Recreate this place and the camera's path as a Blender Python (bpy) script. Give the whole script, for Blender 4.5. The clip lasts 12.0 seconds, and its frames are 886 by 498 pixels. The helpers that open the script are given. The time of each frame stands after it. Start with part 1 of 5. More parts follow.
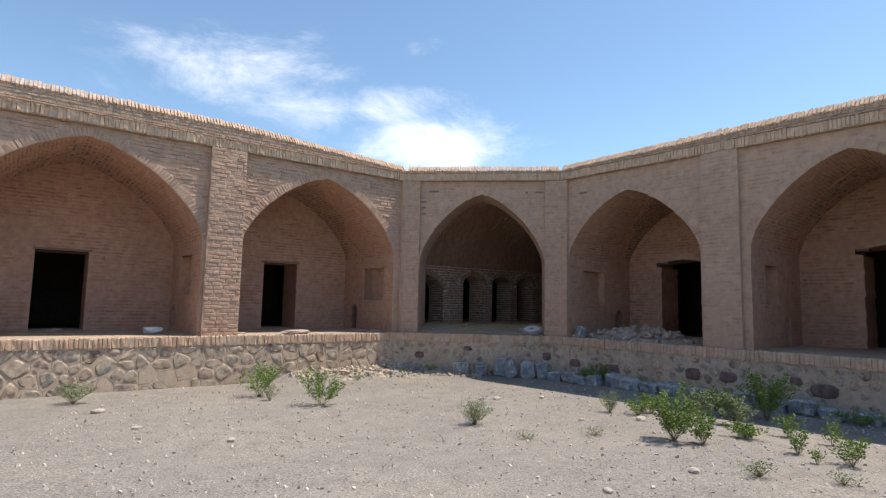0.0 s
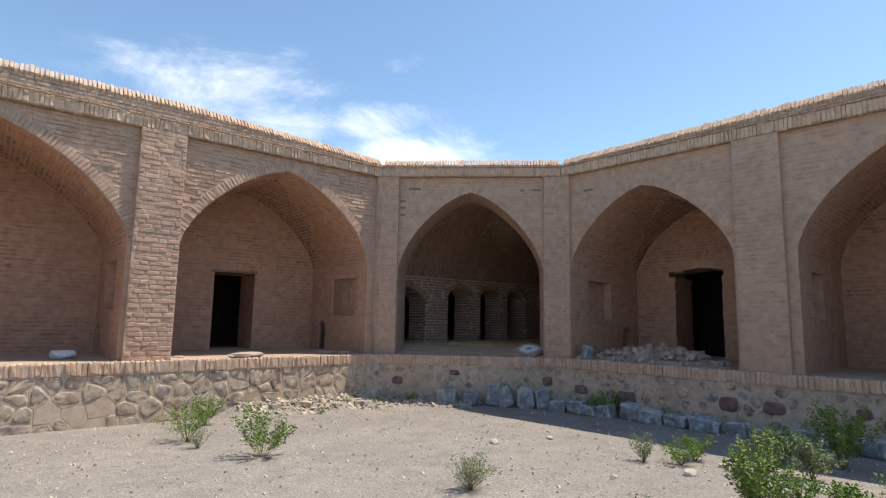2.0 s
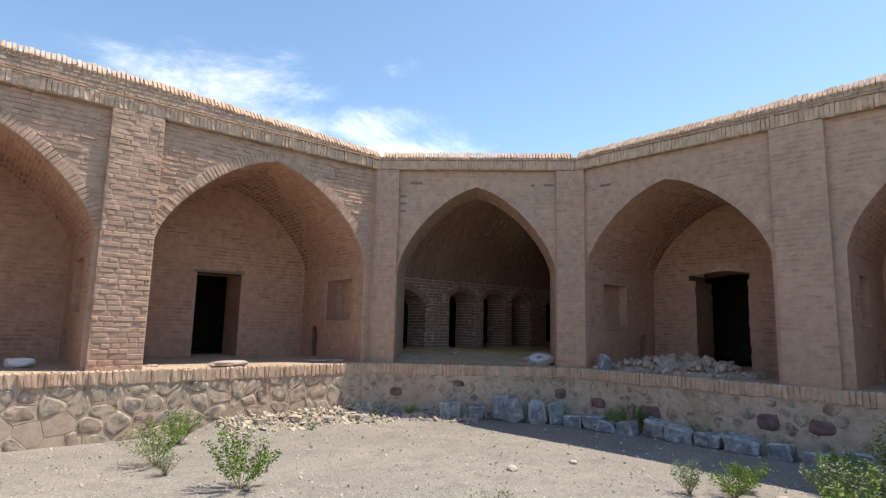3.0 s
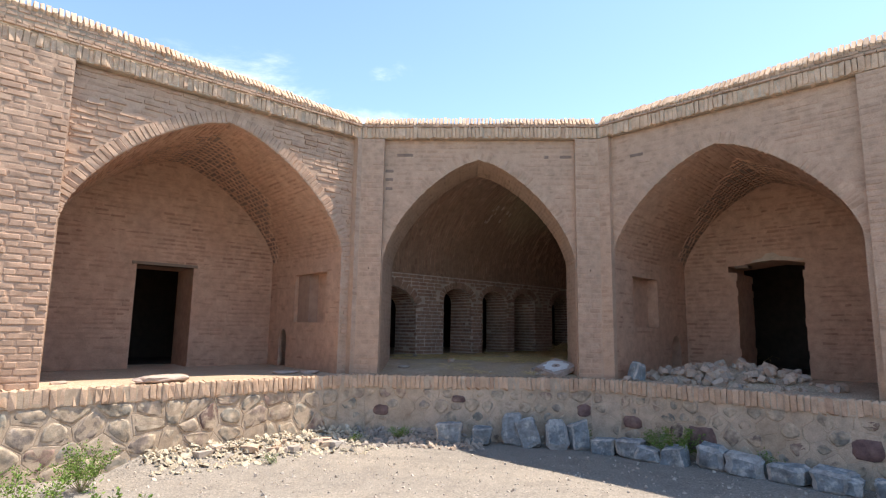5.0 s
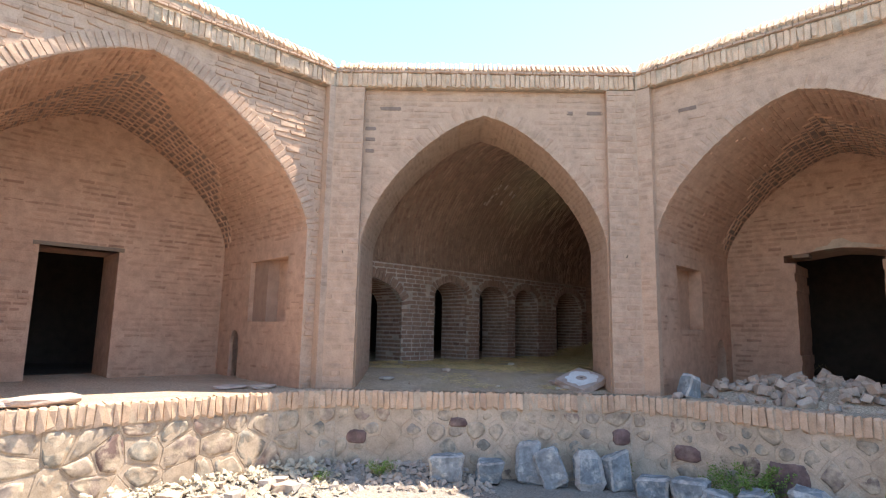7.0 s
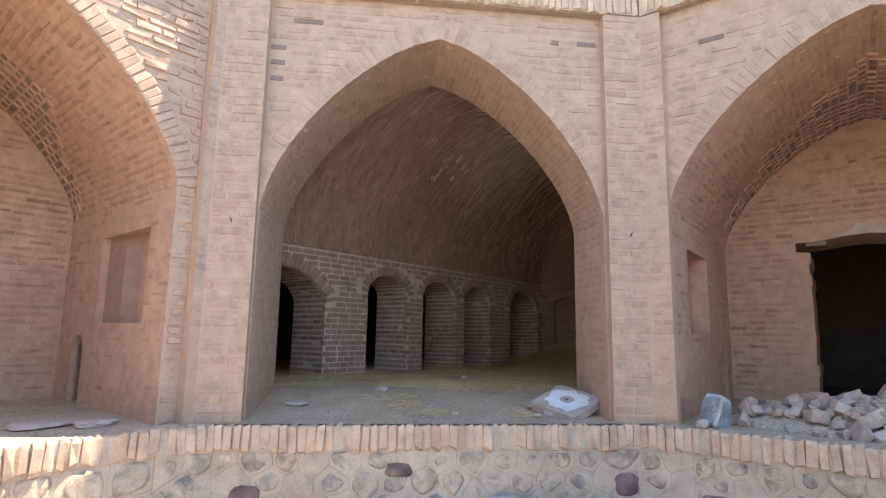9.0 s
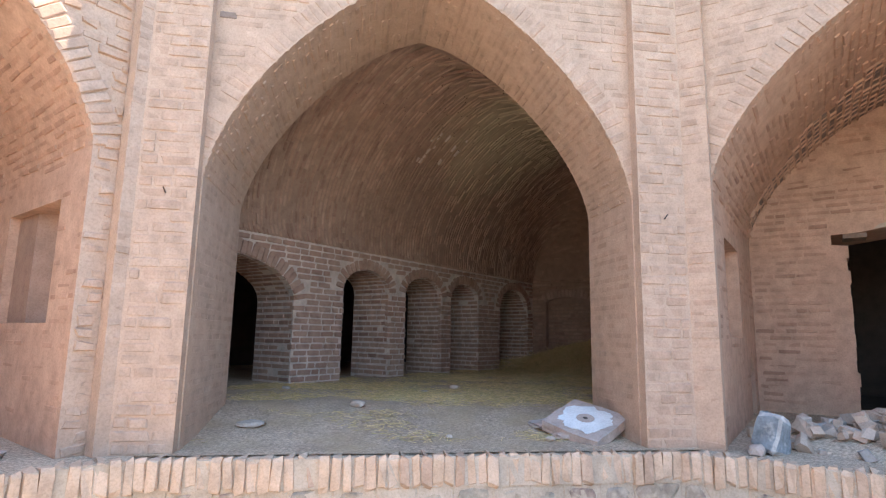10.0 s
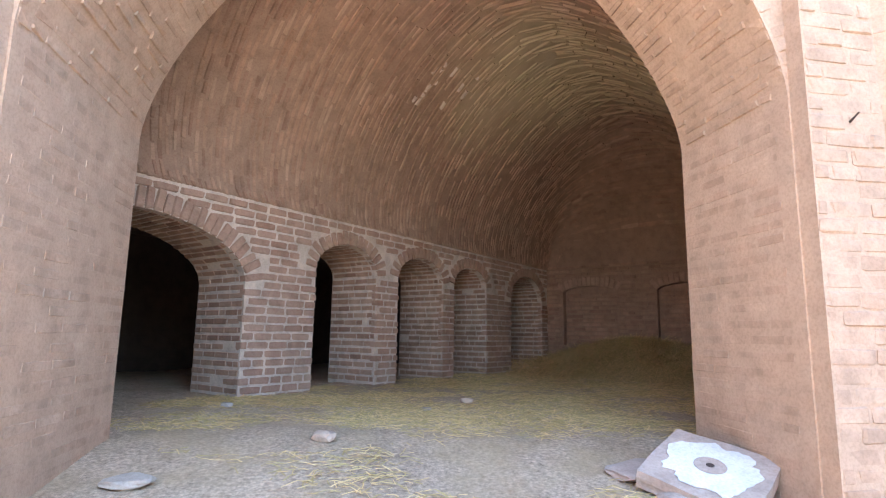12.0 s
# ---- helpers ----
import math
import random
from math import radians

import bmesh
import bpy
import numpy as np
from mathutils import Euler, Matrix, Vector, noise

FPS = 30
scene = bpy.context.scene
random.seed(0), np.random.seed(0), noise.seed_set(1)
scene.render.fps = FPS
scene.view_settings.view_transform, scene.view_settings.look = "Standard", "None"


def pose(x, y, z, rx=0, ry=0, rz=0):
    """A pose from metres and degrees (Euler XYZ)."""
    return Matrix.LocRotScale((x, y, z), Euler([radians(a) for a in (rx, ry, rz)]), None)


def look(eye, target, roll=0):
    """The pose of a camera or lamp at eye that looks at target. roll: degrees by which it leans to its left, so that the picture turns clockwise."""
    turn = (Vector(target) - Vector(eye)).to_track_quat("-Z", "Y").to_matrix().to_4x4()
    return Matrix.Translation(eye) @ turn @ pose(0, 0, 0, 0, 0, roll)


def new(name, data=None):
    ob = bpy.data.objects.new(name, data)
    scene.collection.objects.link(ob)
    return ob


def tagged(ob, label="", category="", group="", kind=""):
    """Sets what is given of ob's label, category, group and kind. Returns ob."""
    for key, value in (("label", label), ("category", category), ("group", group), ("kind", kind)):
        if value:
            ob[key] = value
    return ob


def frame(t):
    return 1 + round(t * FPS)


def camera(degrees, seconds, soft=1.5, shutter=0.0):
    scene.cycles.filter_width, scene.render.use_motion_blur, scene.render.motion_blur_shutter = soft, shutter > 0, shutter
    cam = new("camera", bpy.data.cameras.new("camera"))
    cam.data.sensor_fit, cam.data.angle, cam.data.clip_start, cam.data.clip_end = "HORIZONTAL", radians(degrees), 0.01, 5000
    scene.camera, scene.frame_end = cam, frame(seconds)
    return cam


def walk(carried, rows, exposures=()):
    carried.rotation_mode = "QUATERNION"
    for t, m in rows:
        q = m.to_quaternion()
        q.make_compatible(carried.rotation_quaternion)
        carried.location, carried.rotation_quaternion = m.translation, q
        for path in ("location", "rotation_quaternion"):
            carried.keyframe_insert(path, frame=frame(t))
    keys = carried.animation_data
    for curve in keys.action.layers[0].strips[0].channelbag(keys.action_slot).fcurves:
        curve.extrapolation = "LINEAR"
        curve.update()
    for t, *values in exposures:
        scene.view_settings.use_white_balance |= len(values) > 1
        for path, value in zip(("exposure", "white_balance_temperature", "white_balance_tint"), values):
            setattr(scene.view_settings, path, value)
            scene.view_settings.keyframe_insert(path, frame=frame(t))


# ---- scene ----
cam = camera(77.5, 12.0, soft=1.2)
PATH = [
    (0, (-0.039, 0.659, 1.683), (-0.25, 2.638, 1.879), 1.2),
    (0.5, (-0.131, 1.184, 1.68), (-0.32, 3.164, 1.89), 1.2),
    (1, (-0.198, 1.751, 1.693), (-0.375, 3.729, 1.927), 1.0),
    (1.5, (-0.285, 2.274, 1.683), (-0.451, 4.252, 1.927), 1.2),
    (2, (-0.284, 2.84, 1.682), (-0.429, 4.818, 1.936), 1.0),
    (2.5, (-0.38, 3.374, 1.671), (-0.517, 5.352, 1.937), 1.0),
    (3, (-0.552, 3.885, 1.7), (-0.678, 5.863, 1.971), 1.3),
    (5, (-0.809, 6.058, 1.671), (-0.892, 8.036, 1.955), 0.9),
    (5.5, (-0.926, 6.609, 1.636), (-0.999, 8.587, 1.925), 1.0),
    (6, (-0.983, 7.138, 1.632), (-1.035, 9.116, 1.921), 1.0),
    (6.5, (-0.996, 7.685, 1.647), (-1.046, 9.663, 1.939), 0.9),
    (7, (-1.074, 8.242, 1.668), (-1.094, 10.221, 1.958), 1.1),
    (7.5, (-1.04, 8.781, 1.657), (-0.997, 10.758, 1.955), 0.9),
    (9.5, (-1.116, 11.04, 1.691), (-0.861, 12.999, 1.999), 1.1),
    (10, (-1.097, 11.57, 1.702), (-0.808, 13.525, 2.013), 1.1),
    (10.5, (-1.081, 12.077, 1.713), (-0.772, 14.028, 2.027), 1.1),
    (11, (-1.109, 12.567, 1.73), (-0.794, 14.518, 2.044), 1.2),
    (11.5, (-1.011, 13.066, 1.672), (-0.69, 15.015, 1.984), 0.9),
    (12, (-0.958, 13.548, 1.656), (-0.635, 15.498, 1.963), 0.9),
]
EXPOSURES = [(0, 0.55, 6900, 10), (2.5, 0.70, 7000, 10), (5.5, 1.42, 7300, 12), (7.5, 2.03, 7400, 12), (9.5, 2.5, 7200, 12), (10.5, 2.9, 7200, 12), (11.5, 3.24, 7300, 12), (12, 3.6, 7400, 13)]
walk(cam, [(t, look(eye, target, roll)) for t, eye, target, roll in PATH], EXPOSURES)

# ---- sky and sun ----
SUN_TO = Vector((2.52, 0.72, 5.45)).normalized()
ELEV = math.asin(SUN_TO.z)
world = bpy.data.worlds.new("world")
scene.world = world
world.use_nodes = True
nt = world.node_tree
nt.nodes.clear()
w_out = nt.nodes.new("ShaderNodeOutputWorld")
w_bg = nt.nodes.new("ShaderNodeBackground")
w_bg.inputs["Strength"].default_value = 0.14
w_sky = nt.nodes.new("ShaderNodeTexSky")
w_sky.sky_type = "NISHITA"
w_sky.sun_disc = False
w_sky.sun_elevation = ELEV
w_sky.sun_rotation = math.atan2(SUN_TO.x, SUN_TO.y)
w_sky.air_density, w_sky.dust_density, w_sky.ozone_density = 1.0, 0.4, 1.0
w_sky.altitude = 900
w_geo = nt.nodes.new("ShaderNodeTexCoord")
w_map = nt.nodes.new("ShaderNodeMapping")
w_map.inputs["Scale"].default_value = (1.0, 1.0, 2.4)
nt.links.new(w_geo.outputs["Generated"], w_map.inputs["Vector"])
w_noise = nt.nodes.new("ShaderNodeTexNoise")
w_noise.inputs["Scale"].default_value = 5.0
w_noise.inputs["Detail"].default_value = 9.0
w_noise.inputs["Roughness"].default_value = 0.70
w_noise.inputs["Distortion"].default_value = 0.35
nt.links.new(w_map.outputs["Vector"], w_noise.inputs["Vector"])
# thin fair-weather clouds: (direction, reach, thickness)
CLOUDS = [((-0.43, 0.822, 0.365), 0.34, 0.36), ((-0.335, 0.883, 0.325), 0.22, 0.42), ((-0.20, 0.915, 0.335), 0.18, 0.42),
          ((-0.14, 0.952, 0.272), 0.26, 0.58), ((-0.02, 0.955, 0.29), 0.12, 0.36), ((-0.145, 0.892, 0.427), 0.10, 0.28)]
last = None
for d, reach, thick in CLOUDS:
    dv = Vector(d).normalized()
    far = nt.nodes.new("ShaderNodeVectorMath")
    far.operation = "DISTANCE"
    far.inputs[1].default_value = (dv.x, dv.y, dv.z * 2.4)
    nt.links.new(w_map.outputs["Vector"], far.inputs[0])
    near = nt.nodes.new("ShaderNodeMapRange")
    near.interpolation_type = "SMOOTHSTEP"
    near.inputs["From Min"].default_value, near.inputs["From Max"].default_value = 0.0, reach
    near.inputs["To Min"].default_value, near.inputs["To Max"].default_value = thick, 0.0
    nt.links.new(far.outputs["Value"], near.inputs["Value"])
    if last is None:
        last = near.outputs["Result"]
    else:
        top = nt.nodes.new("ShaderNodeMath")
        top.operation = "MAXIMUM"
        nt.links.new(last, top.inputs[0])
        nt.links.new(near.outputs["Result"], top.inputs[1])
        last = top.outputs[0]
w_add = nt.nodes.new("ShaderNodeMath")
w_add.operation = "ADD"
nt.links.new(w_noise.outputs["Fac"], w_add.inputs[0])
nt.links.new(last, w_add.inputs[1])
w_ramp = nt.nodes.new("ShaderNodeMapRange")
w_ramp.interpolation_type = "SMOOTHSTEP"
w_ramp.inputs["From Min"].default_value, w_ramp.inputs["From Max"].default_value = 0.64, 1.34
nt.links.new(w_add.outputs[0], w_ramp.inputs["Value"])
w_tint = nt.nodes.new("ShaderNodeMix")
w_tint.data_type, w_tint.blend_type = "RGBA", "MULTIPLY"
w_tint.inputs["Factor"].default_value = 1.0
w_tint.inputs["B"].default_value = (0.93, 1.045, 1.07, 1)
nt.links.new(w_sky.outputs["Color"], w_tint.inputs["A"])
w_mix = nt.nodes.new("ShaderNodeMix")
w_mix.data_type = "RGBA"
nt.links.new(w_ramp.outputs["Result"], w_mix.inputs["Factor"])
nt.links.new(w_tint.outputs["Result"], w_mix.inputs["A"])
w_mix.inputs["B"].default_value = (7.2, 7.5, 8.0, 1)
nt.links.new(w_mix.outputs["Result"], w_bg.inputs["Color"])
nt.links.new(w_bg.outputs[0], w_out.inputs[0])

sun_data = bpy.data.lights.new("sun", "SUN")
sun_data.energy, sun_data.angle, sun_data.color = 3.4, radians(0.5), (1.0, 0.95, 0.88)
sun = new("sun", sun_data)
sun.matrix_world = look(SUN_TO * 40, (0, 0, 0))

# ---- materials ----


def material(name, rough=0.9):
    m = bpy.data.materials.new(name)
    m.use_nodes = True
    b = m.node_tree.nodes["Principled BSDF"]
    b.inputs["Roughness"].default_value = rough
    b.inputs["Specular IOR Level"].default_value = 0.25
    return m, m.node_tree, b


def tex(t, kind, scale, detail=4.0, rough=0.6, vec=None, dist=0.0):
    n = t.nodes.new("ShaderNodeTexNoise" if kind == "noise" else "ShaderNodeTexVoronoi")
    n.inputs["Scale"].default_value = scale
    n.inputs["Detail"].default_value = detail
    n.inputs["Roughness"].default_value = rough
    if kind == "noise":
        n.inputs["Distortion"].default_value = dist
    if vec is not None:
        t.links.new(vec, n.inputs["Vector"])
    return n


def ramp(t, src, stops):
    r = t.nodes.new("ShaderNodeValToRGB")
    els = r.color_ramp.elements
    while len(els) < len(stops):
        els.new(0.5)
    for e, (p, c) in zip(els, stops):
        e.position, e.color = p, (*c, 1) if len(c) == 3 else c
    t.links.new(src, r.inputs["Fac"])
    return r.outputs["Color"]


def mix(t, fac, a, b, mode="MIX"):
    m = t.nodes.new("ShaderNodeMix")
    m.data_type, m.blend_type = "RGBA", mode
    for key, v in (("Factor", fac), ("A", a), ("B", b)):
        if isinstance(v, (int, float)):
            m.inputs[key].default_value = v
        elif isinstance(v, tuple):
            m.inputs[key].default_value = (*v, 1)
        else:
            t.links.new(v, m.inputs[key])
    return m.outputs["Result"]


def grain(t, b, src, strength, dist=0.01):
    n = t.nodes.new("ShaderNodeBump")
    n.inputs["Strength"].default_value, n.inputs["Distance"].default_value = strength, dist
    t.links.new(src, n.inputs["Height"])
    t.links.new(n.outputs[0], b.inputs["Normal"])


def span(t, src, lo, hi):
    r = t.nodes.new("ShaderNodeMapRange")
    r.inputs["From Min"].default_value, r.inputs["From Max"].default_value = lo, hi
    t.links.new(src, r.inputs["Value"])
    return r.outputs["Result"]


def masonry(name, colours, stain, piece="island", spread=1.0, bump=0.5, fine=60.0, blotch=0.9, cover=(0.42, 0.72), grainz=1.0):
    """Fired brick, mud mortar or stone: colour from piece to piece, blotches, dust and fine pits."""
    m, t, b = material(name)
    pos = t.nodes.new("ShaderNodeNewGeometry")
    if piece == "island":
        rnd = pos.outputs["Random Per Island"]
    else:
        rnd = t.nodes.new("ShaderNodeObjectInfo").outputs["Random"]
    p = pos.outputs["Position"]
    k = len(colours) - 1
    col = ramp(t, rnd, [(i / k, c) for i, c in enumerate(colours)])
    streak = t.nodes.new("ShaderNodeVectorMath")
    streak.operation = "MULTIPLY"
    streak.inputs[1].default_value = (0.55 if grainz > 1 else 1.0, 0.55 if grainz > 1 else 1.0, grainz)
    t.links.new(p, streak.inputs[0])
    big = tex(t, "noise", blotch, 5, 0.6, p)
    mid = tex(t, "noise", 7.0, 6, 0.6, streak.outputs[0])
    small = tex(t, "noise", fine, 5, 0.7, p)
    col = mix(t, span(t, big.outputs["Fac"], *cover), col, stain)
    shade = ramp(t, mid.outputs["Fac"], [(0.3, (1 - 0.24 * spread,) * 3), (0.55, (1, 1, 1)), (0.75, (1 + 0.14 * spread,) * 3)])
    col = mix(t, 1.0, col, shade, "MULTIPLY")
    speck = ramp(t, small.outputs["Fac"], [(0.33, (0.80, 0.78, 0.76)), (0.55, (1.02, 1.02, 1.02))])
    col = mix(t, 0.8, col, speck, "MULTIPLY")
    t.links.new(col, b.inputs["Base Color"])
    h = mix(t, 0.5, mid.outputs["Color"], small.outputs["Color"])
    grain(t, b, h, bump, 0.012)
    return m


BRICK = [(0.506, 0.331, 0.239), (0.534, 0.353, 0.252), (0.515, 0.34, 0.244), (0.57, 0.391, 0.286), (0.46, 0.297, 0.21), (0.524, 0.348, 0.252), (0.497, 0.323, 0.231)]
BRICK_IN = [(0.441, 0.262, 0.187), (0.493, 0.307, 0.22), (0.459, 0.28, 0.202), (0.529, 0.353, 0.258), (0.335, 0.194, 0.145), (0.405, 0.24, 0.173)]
M_BRICK = masonry("fired_brick_laid", BRICK, (0.478, 0.335, 0.248), "island", 1.1)
M_BRICK_ONE = masonry("fired_brick_single", BRICK, (0.478, 0.335, 0.248), "object")
M_MORTAR = masonry("mud_mortar", [(0.534, 0.365, 0.265), (0.561, 0.387, 0.281)], (0.488, 0.331, 0.239), "island", 0.55, 0.9)
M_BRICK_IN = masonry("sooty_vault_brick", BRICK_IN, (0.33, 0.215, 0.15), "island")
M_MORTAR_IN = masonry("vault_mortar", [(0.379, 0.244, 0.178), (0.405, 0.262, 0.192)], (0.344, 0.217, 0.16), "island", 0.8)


def yellowish_patch(m, centre, reach, colour):
    """A lighter yellowish patch with an uneven edge, round one place of the vault."""
    t = m.node_tree
    b = t.nodes["Principled BSDF"]
    src = b.inputs["Base Color"].links[0].from_socket
    g = t.nodes.new("ShaderNodeNewGeometry").outputs["Position"]
    d = t.nodes.new("ShaderNodeVectorMath")
    d.operation = "DISTANCE"
    d.inputs[1].default_value = centre
    t.links.new(g, d.inputs[0])
    n = tex(t, "noise", 1.6, 6, 0.65, g)
    k = t.nodes.new("ShaderNodeMath")
    k.operation = "MULTIPLY_ADD"
    k.inputs[1].default_value = -1.6
    t.links.new(n.outputs["Fac"], k.inputs[0])
    t.links.new(d.outputs["Value"], k.inputs[2])
    f = t.nodes.new("ShaderNodeMapRange")
    f.interpolation_type = "SMOOTHSTEP"
    f.inputs["From Min"].default_value, f.inputs["From Max"].default_value = reach - 0.8, reach - 2.2
    f.inputs["To Max"].default_value = 0.6
    t.links.new(k.outputs[0], f.inputs["Value"])
    t.links.new(mix(t, f.outputs["Result"], src, colour), b.inputs["Base Color"])


CROWN_AT = (1.6, 19.6, 4.95)
yellowish_patch(M_BRICK_IN, CROWN_AT, 2.1, (0.60, 0.51, 0.33))
yellowish_patch(M_MORTAR_IN, CROWN_AT, 2.1, (0.58, 0.49, 0.32))
M_PALE_MORTAR = masonry("pale_gypsum_mortar", [(0.684, 0.56, 0.466), (0.722, 0.596, 0.502)], (0.551, 0.419, 0.339), "island", 1.2, 0.9)
M_BRICK_HALL = masonry("hall_brick_single", [(0.423, 0.255, 0.185), (0.478, 0.299, 0.224), (0.396, 0.233, 0.172), (0.506, 0.334, 0.249), (0.35, 0.207, 0.155)], (0.46, 0.308, 0.232), "object")
M_BAY = masonry("bay_brick", [(0.477, 0.28, 0.192), (0.551, 0.331, 0.232), (0.424, 0.244, 0.167), (0.594, 0.367, 0.257), (0.36, 0.204, 0.143), (0.509, 0.3, 0.207)], (0.541, 0.336, 0.236), "island")
M_BAY_MORTAR = masonry("bay_mortar", [(0.563, 0.352, 0.248), (0.591, 0.374, 0.265)], (0.515, 0.316, 0.222), "island", 0.9, 0.9)
M_CAP = masonry("pale_edge_brick", [(0.608, 0.415, 0.287), (0.649, 0.455, 0.321), (0.577, 0.388, 0.265), (0.691, 0.496, 0.36), (0.527, 0.342, 0.237)], (0.628, 0.45, 0.326), "object")
# dark brick; in bay vaults this colour paints the shade of lost-brick holes
M_DARK_BRICK = masonry("dark_brick_and_hole_shade", [(0.30, 0.20, 0.16), (0.24, 0.17, 0.14), (0.34, 0.24, 0.19)], (0.28, 0.20, 0.16), "island")
M_PLINTH = masonry("plinth_lime_mortar", [(0.57, 0.454, 0.352), (0.611, 0.489, 0.374)], (0.448, 0.339, 0.243), "island", 1.0, 0.7)
M_STONE = masonry("field_stone", [(0.424, 0.34, 0.259), (0.286, 0.275, 0.24), (0.477, 0.375, 0.282), (0.35, 0.23, 0.188), (0.318, 0.305, 0.268), (0.519, 0.42, 0.315), (0.35, 0.325, 0.277), (0.466, 0.36, 0.282), (0.159, 0.095, 0.0893)], (0.572, 0.455, 0.338), "object", 2.0, 1.0, 40.0, 7.5, (0.42, 0.60), 1.0)
M_BLUE = masonry("blue_grey_boulder", [(0.228, 0.27, 0.299), (0.285, 0.314, 0.331), (0.251, 0.286, 0.31), (0.331, 0.347, 0.352)], (0.524, 0.517, 0.488), "object", 2.2, 1.2, 34.0, 8.5, (0.52, 0.66), 1.0)
M_CHIPPED = masonry("chipped_pale_edge", [(0.347, 0.356, 0.359), (0.426, 0.416, 0.4), (0.314, 0.335, 0.348)], (0.56, 0.529, 0.489), "object", 1.8, 1.2, 34.0, 8.5, (0.48, 0.64), 1.0)
M_PURPLE = masonry("purple_brown_stone", [(0.17, 0.105, 0.10), (0.24, 0.15, 0.14), (0.20, 0.13, 0.115)], (0.30, 0.21, 0.18), "object", 1.8, 1.0, 40.0, 6.0, (0.5, 0.66), 1.0)
M_RUBBLE = masonry("broken_stone", [(0.557, 0.402, 0.306), (0.411, 0.337, 0.286), (0.605, 0.435, 0.325), (0.338, 0.326, 0.316), (0.629, 0.511, 0.414)], (0.557, 0.423, 0.325), "object", 1.1, 0.7)
M_PEBBLE = masonry("pebble", [(0.425, 0.366, 0.313), (0.65, 0.573, 0.496), (0.375, 0.329, 0.283), (0.775, 0.695, 0.602), (0.475, 0.403, 0.336)], (0.55, 0.464, 0.389), "island", 1.0, 0.5)
M_FLAKE = masonry("yellow_plaster_flakes", [(0.60, 0.51, 0.38), (0.52, 0.44, 0.33), (0.66, 0.57, 0.44), (0.46, 0.40, 0.31)], (0.54, 0.46, 0.35), "island", 1.0, 0.5)
M_ROOF = masonry("mud_roof_render", [(0.40, 0.32, 0.24), (0.42, 0.33, 0.25)], (0.36, 0.28, 0.21), "island", 1.0)
# the gloom of the unlit rooms is put into this dark wall colour
M_DARK = masonry("unlit_room_wall", [(0.10, 0.075, 0.06), (0.11, 0.08, 0.065)], (0.08, 0.06, 0.05), "island", 1.0)


def dirt(name, base, pale, dark, straw=None):
    m, t, b = material(name, 0.95)
    p = t.nodes.new("ShaderNodeNewGeometry").outputs["Position"]
    big = tex(t, "noise", 0.35, 6, 0.6, p, 0.4)
    mid = tex(t, "noise", 3.0, 8, 0.7, p)
    small = tex(t, "noise", 45.0, 6, 0.75, p)
    stones = tex(t, "voronoi", 34.0, 0, 0.5, p)
    col = mix(t, span(t, big.outputs["Fac"], 0.4, 0.68), base, pale)
    col = mix(t, span(t, mid.outputs["Fac"], 0.46, 0.75), col, dark)
    spk = ramp(t, small.outputs["Fac"], [(0.34, (0.42, 0.40, 0.39)), (0.5, (1, 1, 1)), (0.64, (1.55, 1.52, 1.48))])
    col = mix(t, 0.85, col, spk, "MULTIPLY")
    grit = ramp(t, stones.outputs["Color"], [(0.0, (0.8, 0.78, 0.76)), (0.85, (1.0, 1.0, 1.0)), (1.0, (1.5, 1.46, 1.4))])
    col = mix(t, 0.6, col, grit, "MULTIPLY")
    if straw:
        s = tex(t, "noise", 2.2, 5, 0.6, p)
        col = mix(t, span(t, s.outputs["Fac"], 0.42, 0.85), col, straw)
    t.links.new(col, b.inputs["Base Color"])
    h = mix(t, 0.5, small.outputs["Color"], stones.outputs["Distance"])
    grain(t, b, h, 0.6, 0.015)
    return m


M_GROUND = dirt("gravelly_courtyard_earth", (0.276, 0.25, 0.222), (0.335, 0.297, 0.255), (0.211, 0.19, 0.171))
M_TERRACE = dirt("trodden_terrace_earth", (0.47, 0.366, 0.27), (0.55, 0.437, 0.333), (0.38, 0.285, 0.211))
M_HALLFLOOR = dirt("dusty_hall_floor", (0.459, 0.344, 0.252), (0.612, 0.46, 0.335), (0.367, 0.266, 0.19), (0.469, 0.336, 0.198))


def plain(name, colours, rough=0.85, trans=0.0, piece="island"):
    m, t, b = material(name, rough)
    g = t.nodes.new("ShaderNodeNewGeometry")
    k = len(colours) - 1
    col = ramp(t, g.outputs["Random Per Island"], [(i / k, c) for i, c in enumerate(colours)])
    n = tex(t, "noise", 25.0, 4, 0.6, g.outputs["Position"])
    col = mix(t, 0.6, col, ramp(t, n.outputs["Fac"], [(0.3, (0.7, 0.7, 0.7)), (0.7, (1.2, 1.2, 1.2))]), "MULTIPLY")
    t.links.new(col, b.inputs["Base Color"])
    if trans:
        b.inputs["Subsurface Weight"].default_value = trans
        b.inputs["Subsurface Radius"].default_value = (0.01, 0.02, 0.005)
    return m


M_LEAF = plain("fresh_green_leaf", [(0.14, 0.24, 0.05), (0.20, 0.30, 0.07), (0.11, 0.18, 0.04), (0.27, 0.34, 0.10)])
M_LEAF_GREY = plain("grey_green_leaf", [(0.21, 0.27, 0.13), (0.28, 0.33, 0.18), (0.17, 0.21, 0.10), (0.34, 0.37, 0.22)])
M_STEM = plain("plant_stem", [(0.20, 0.19, 0.09), (0.26, 0.22, 0.12)])
M_STRAW = plain("dry_straw", [(0.694, 0.485, 0.229), (0.874, 0.638, 0.328), (0.492, 0.343, 0.156), (0.56, 0.438, 0.181)])
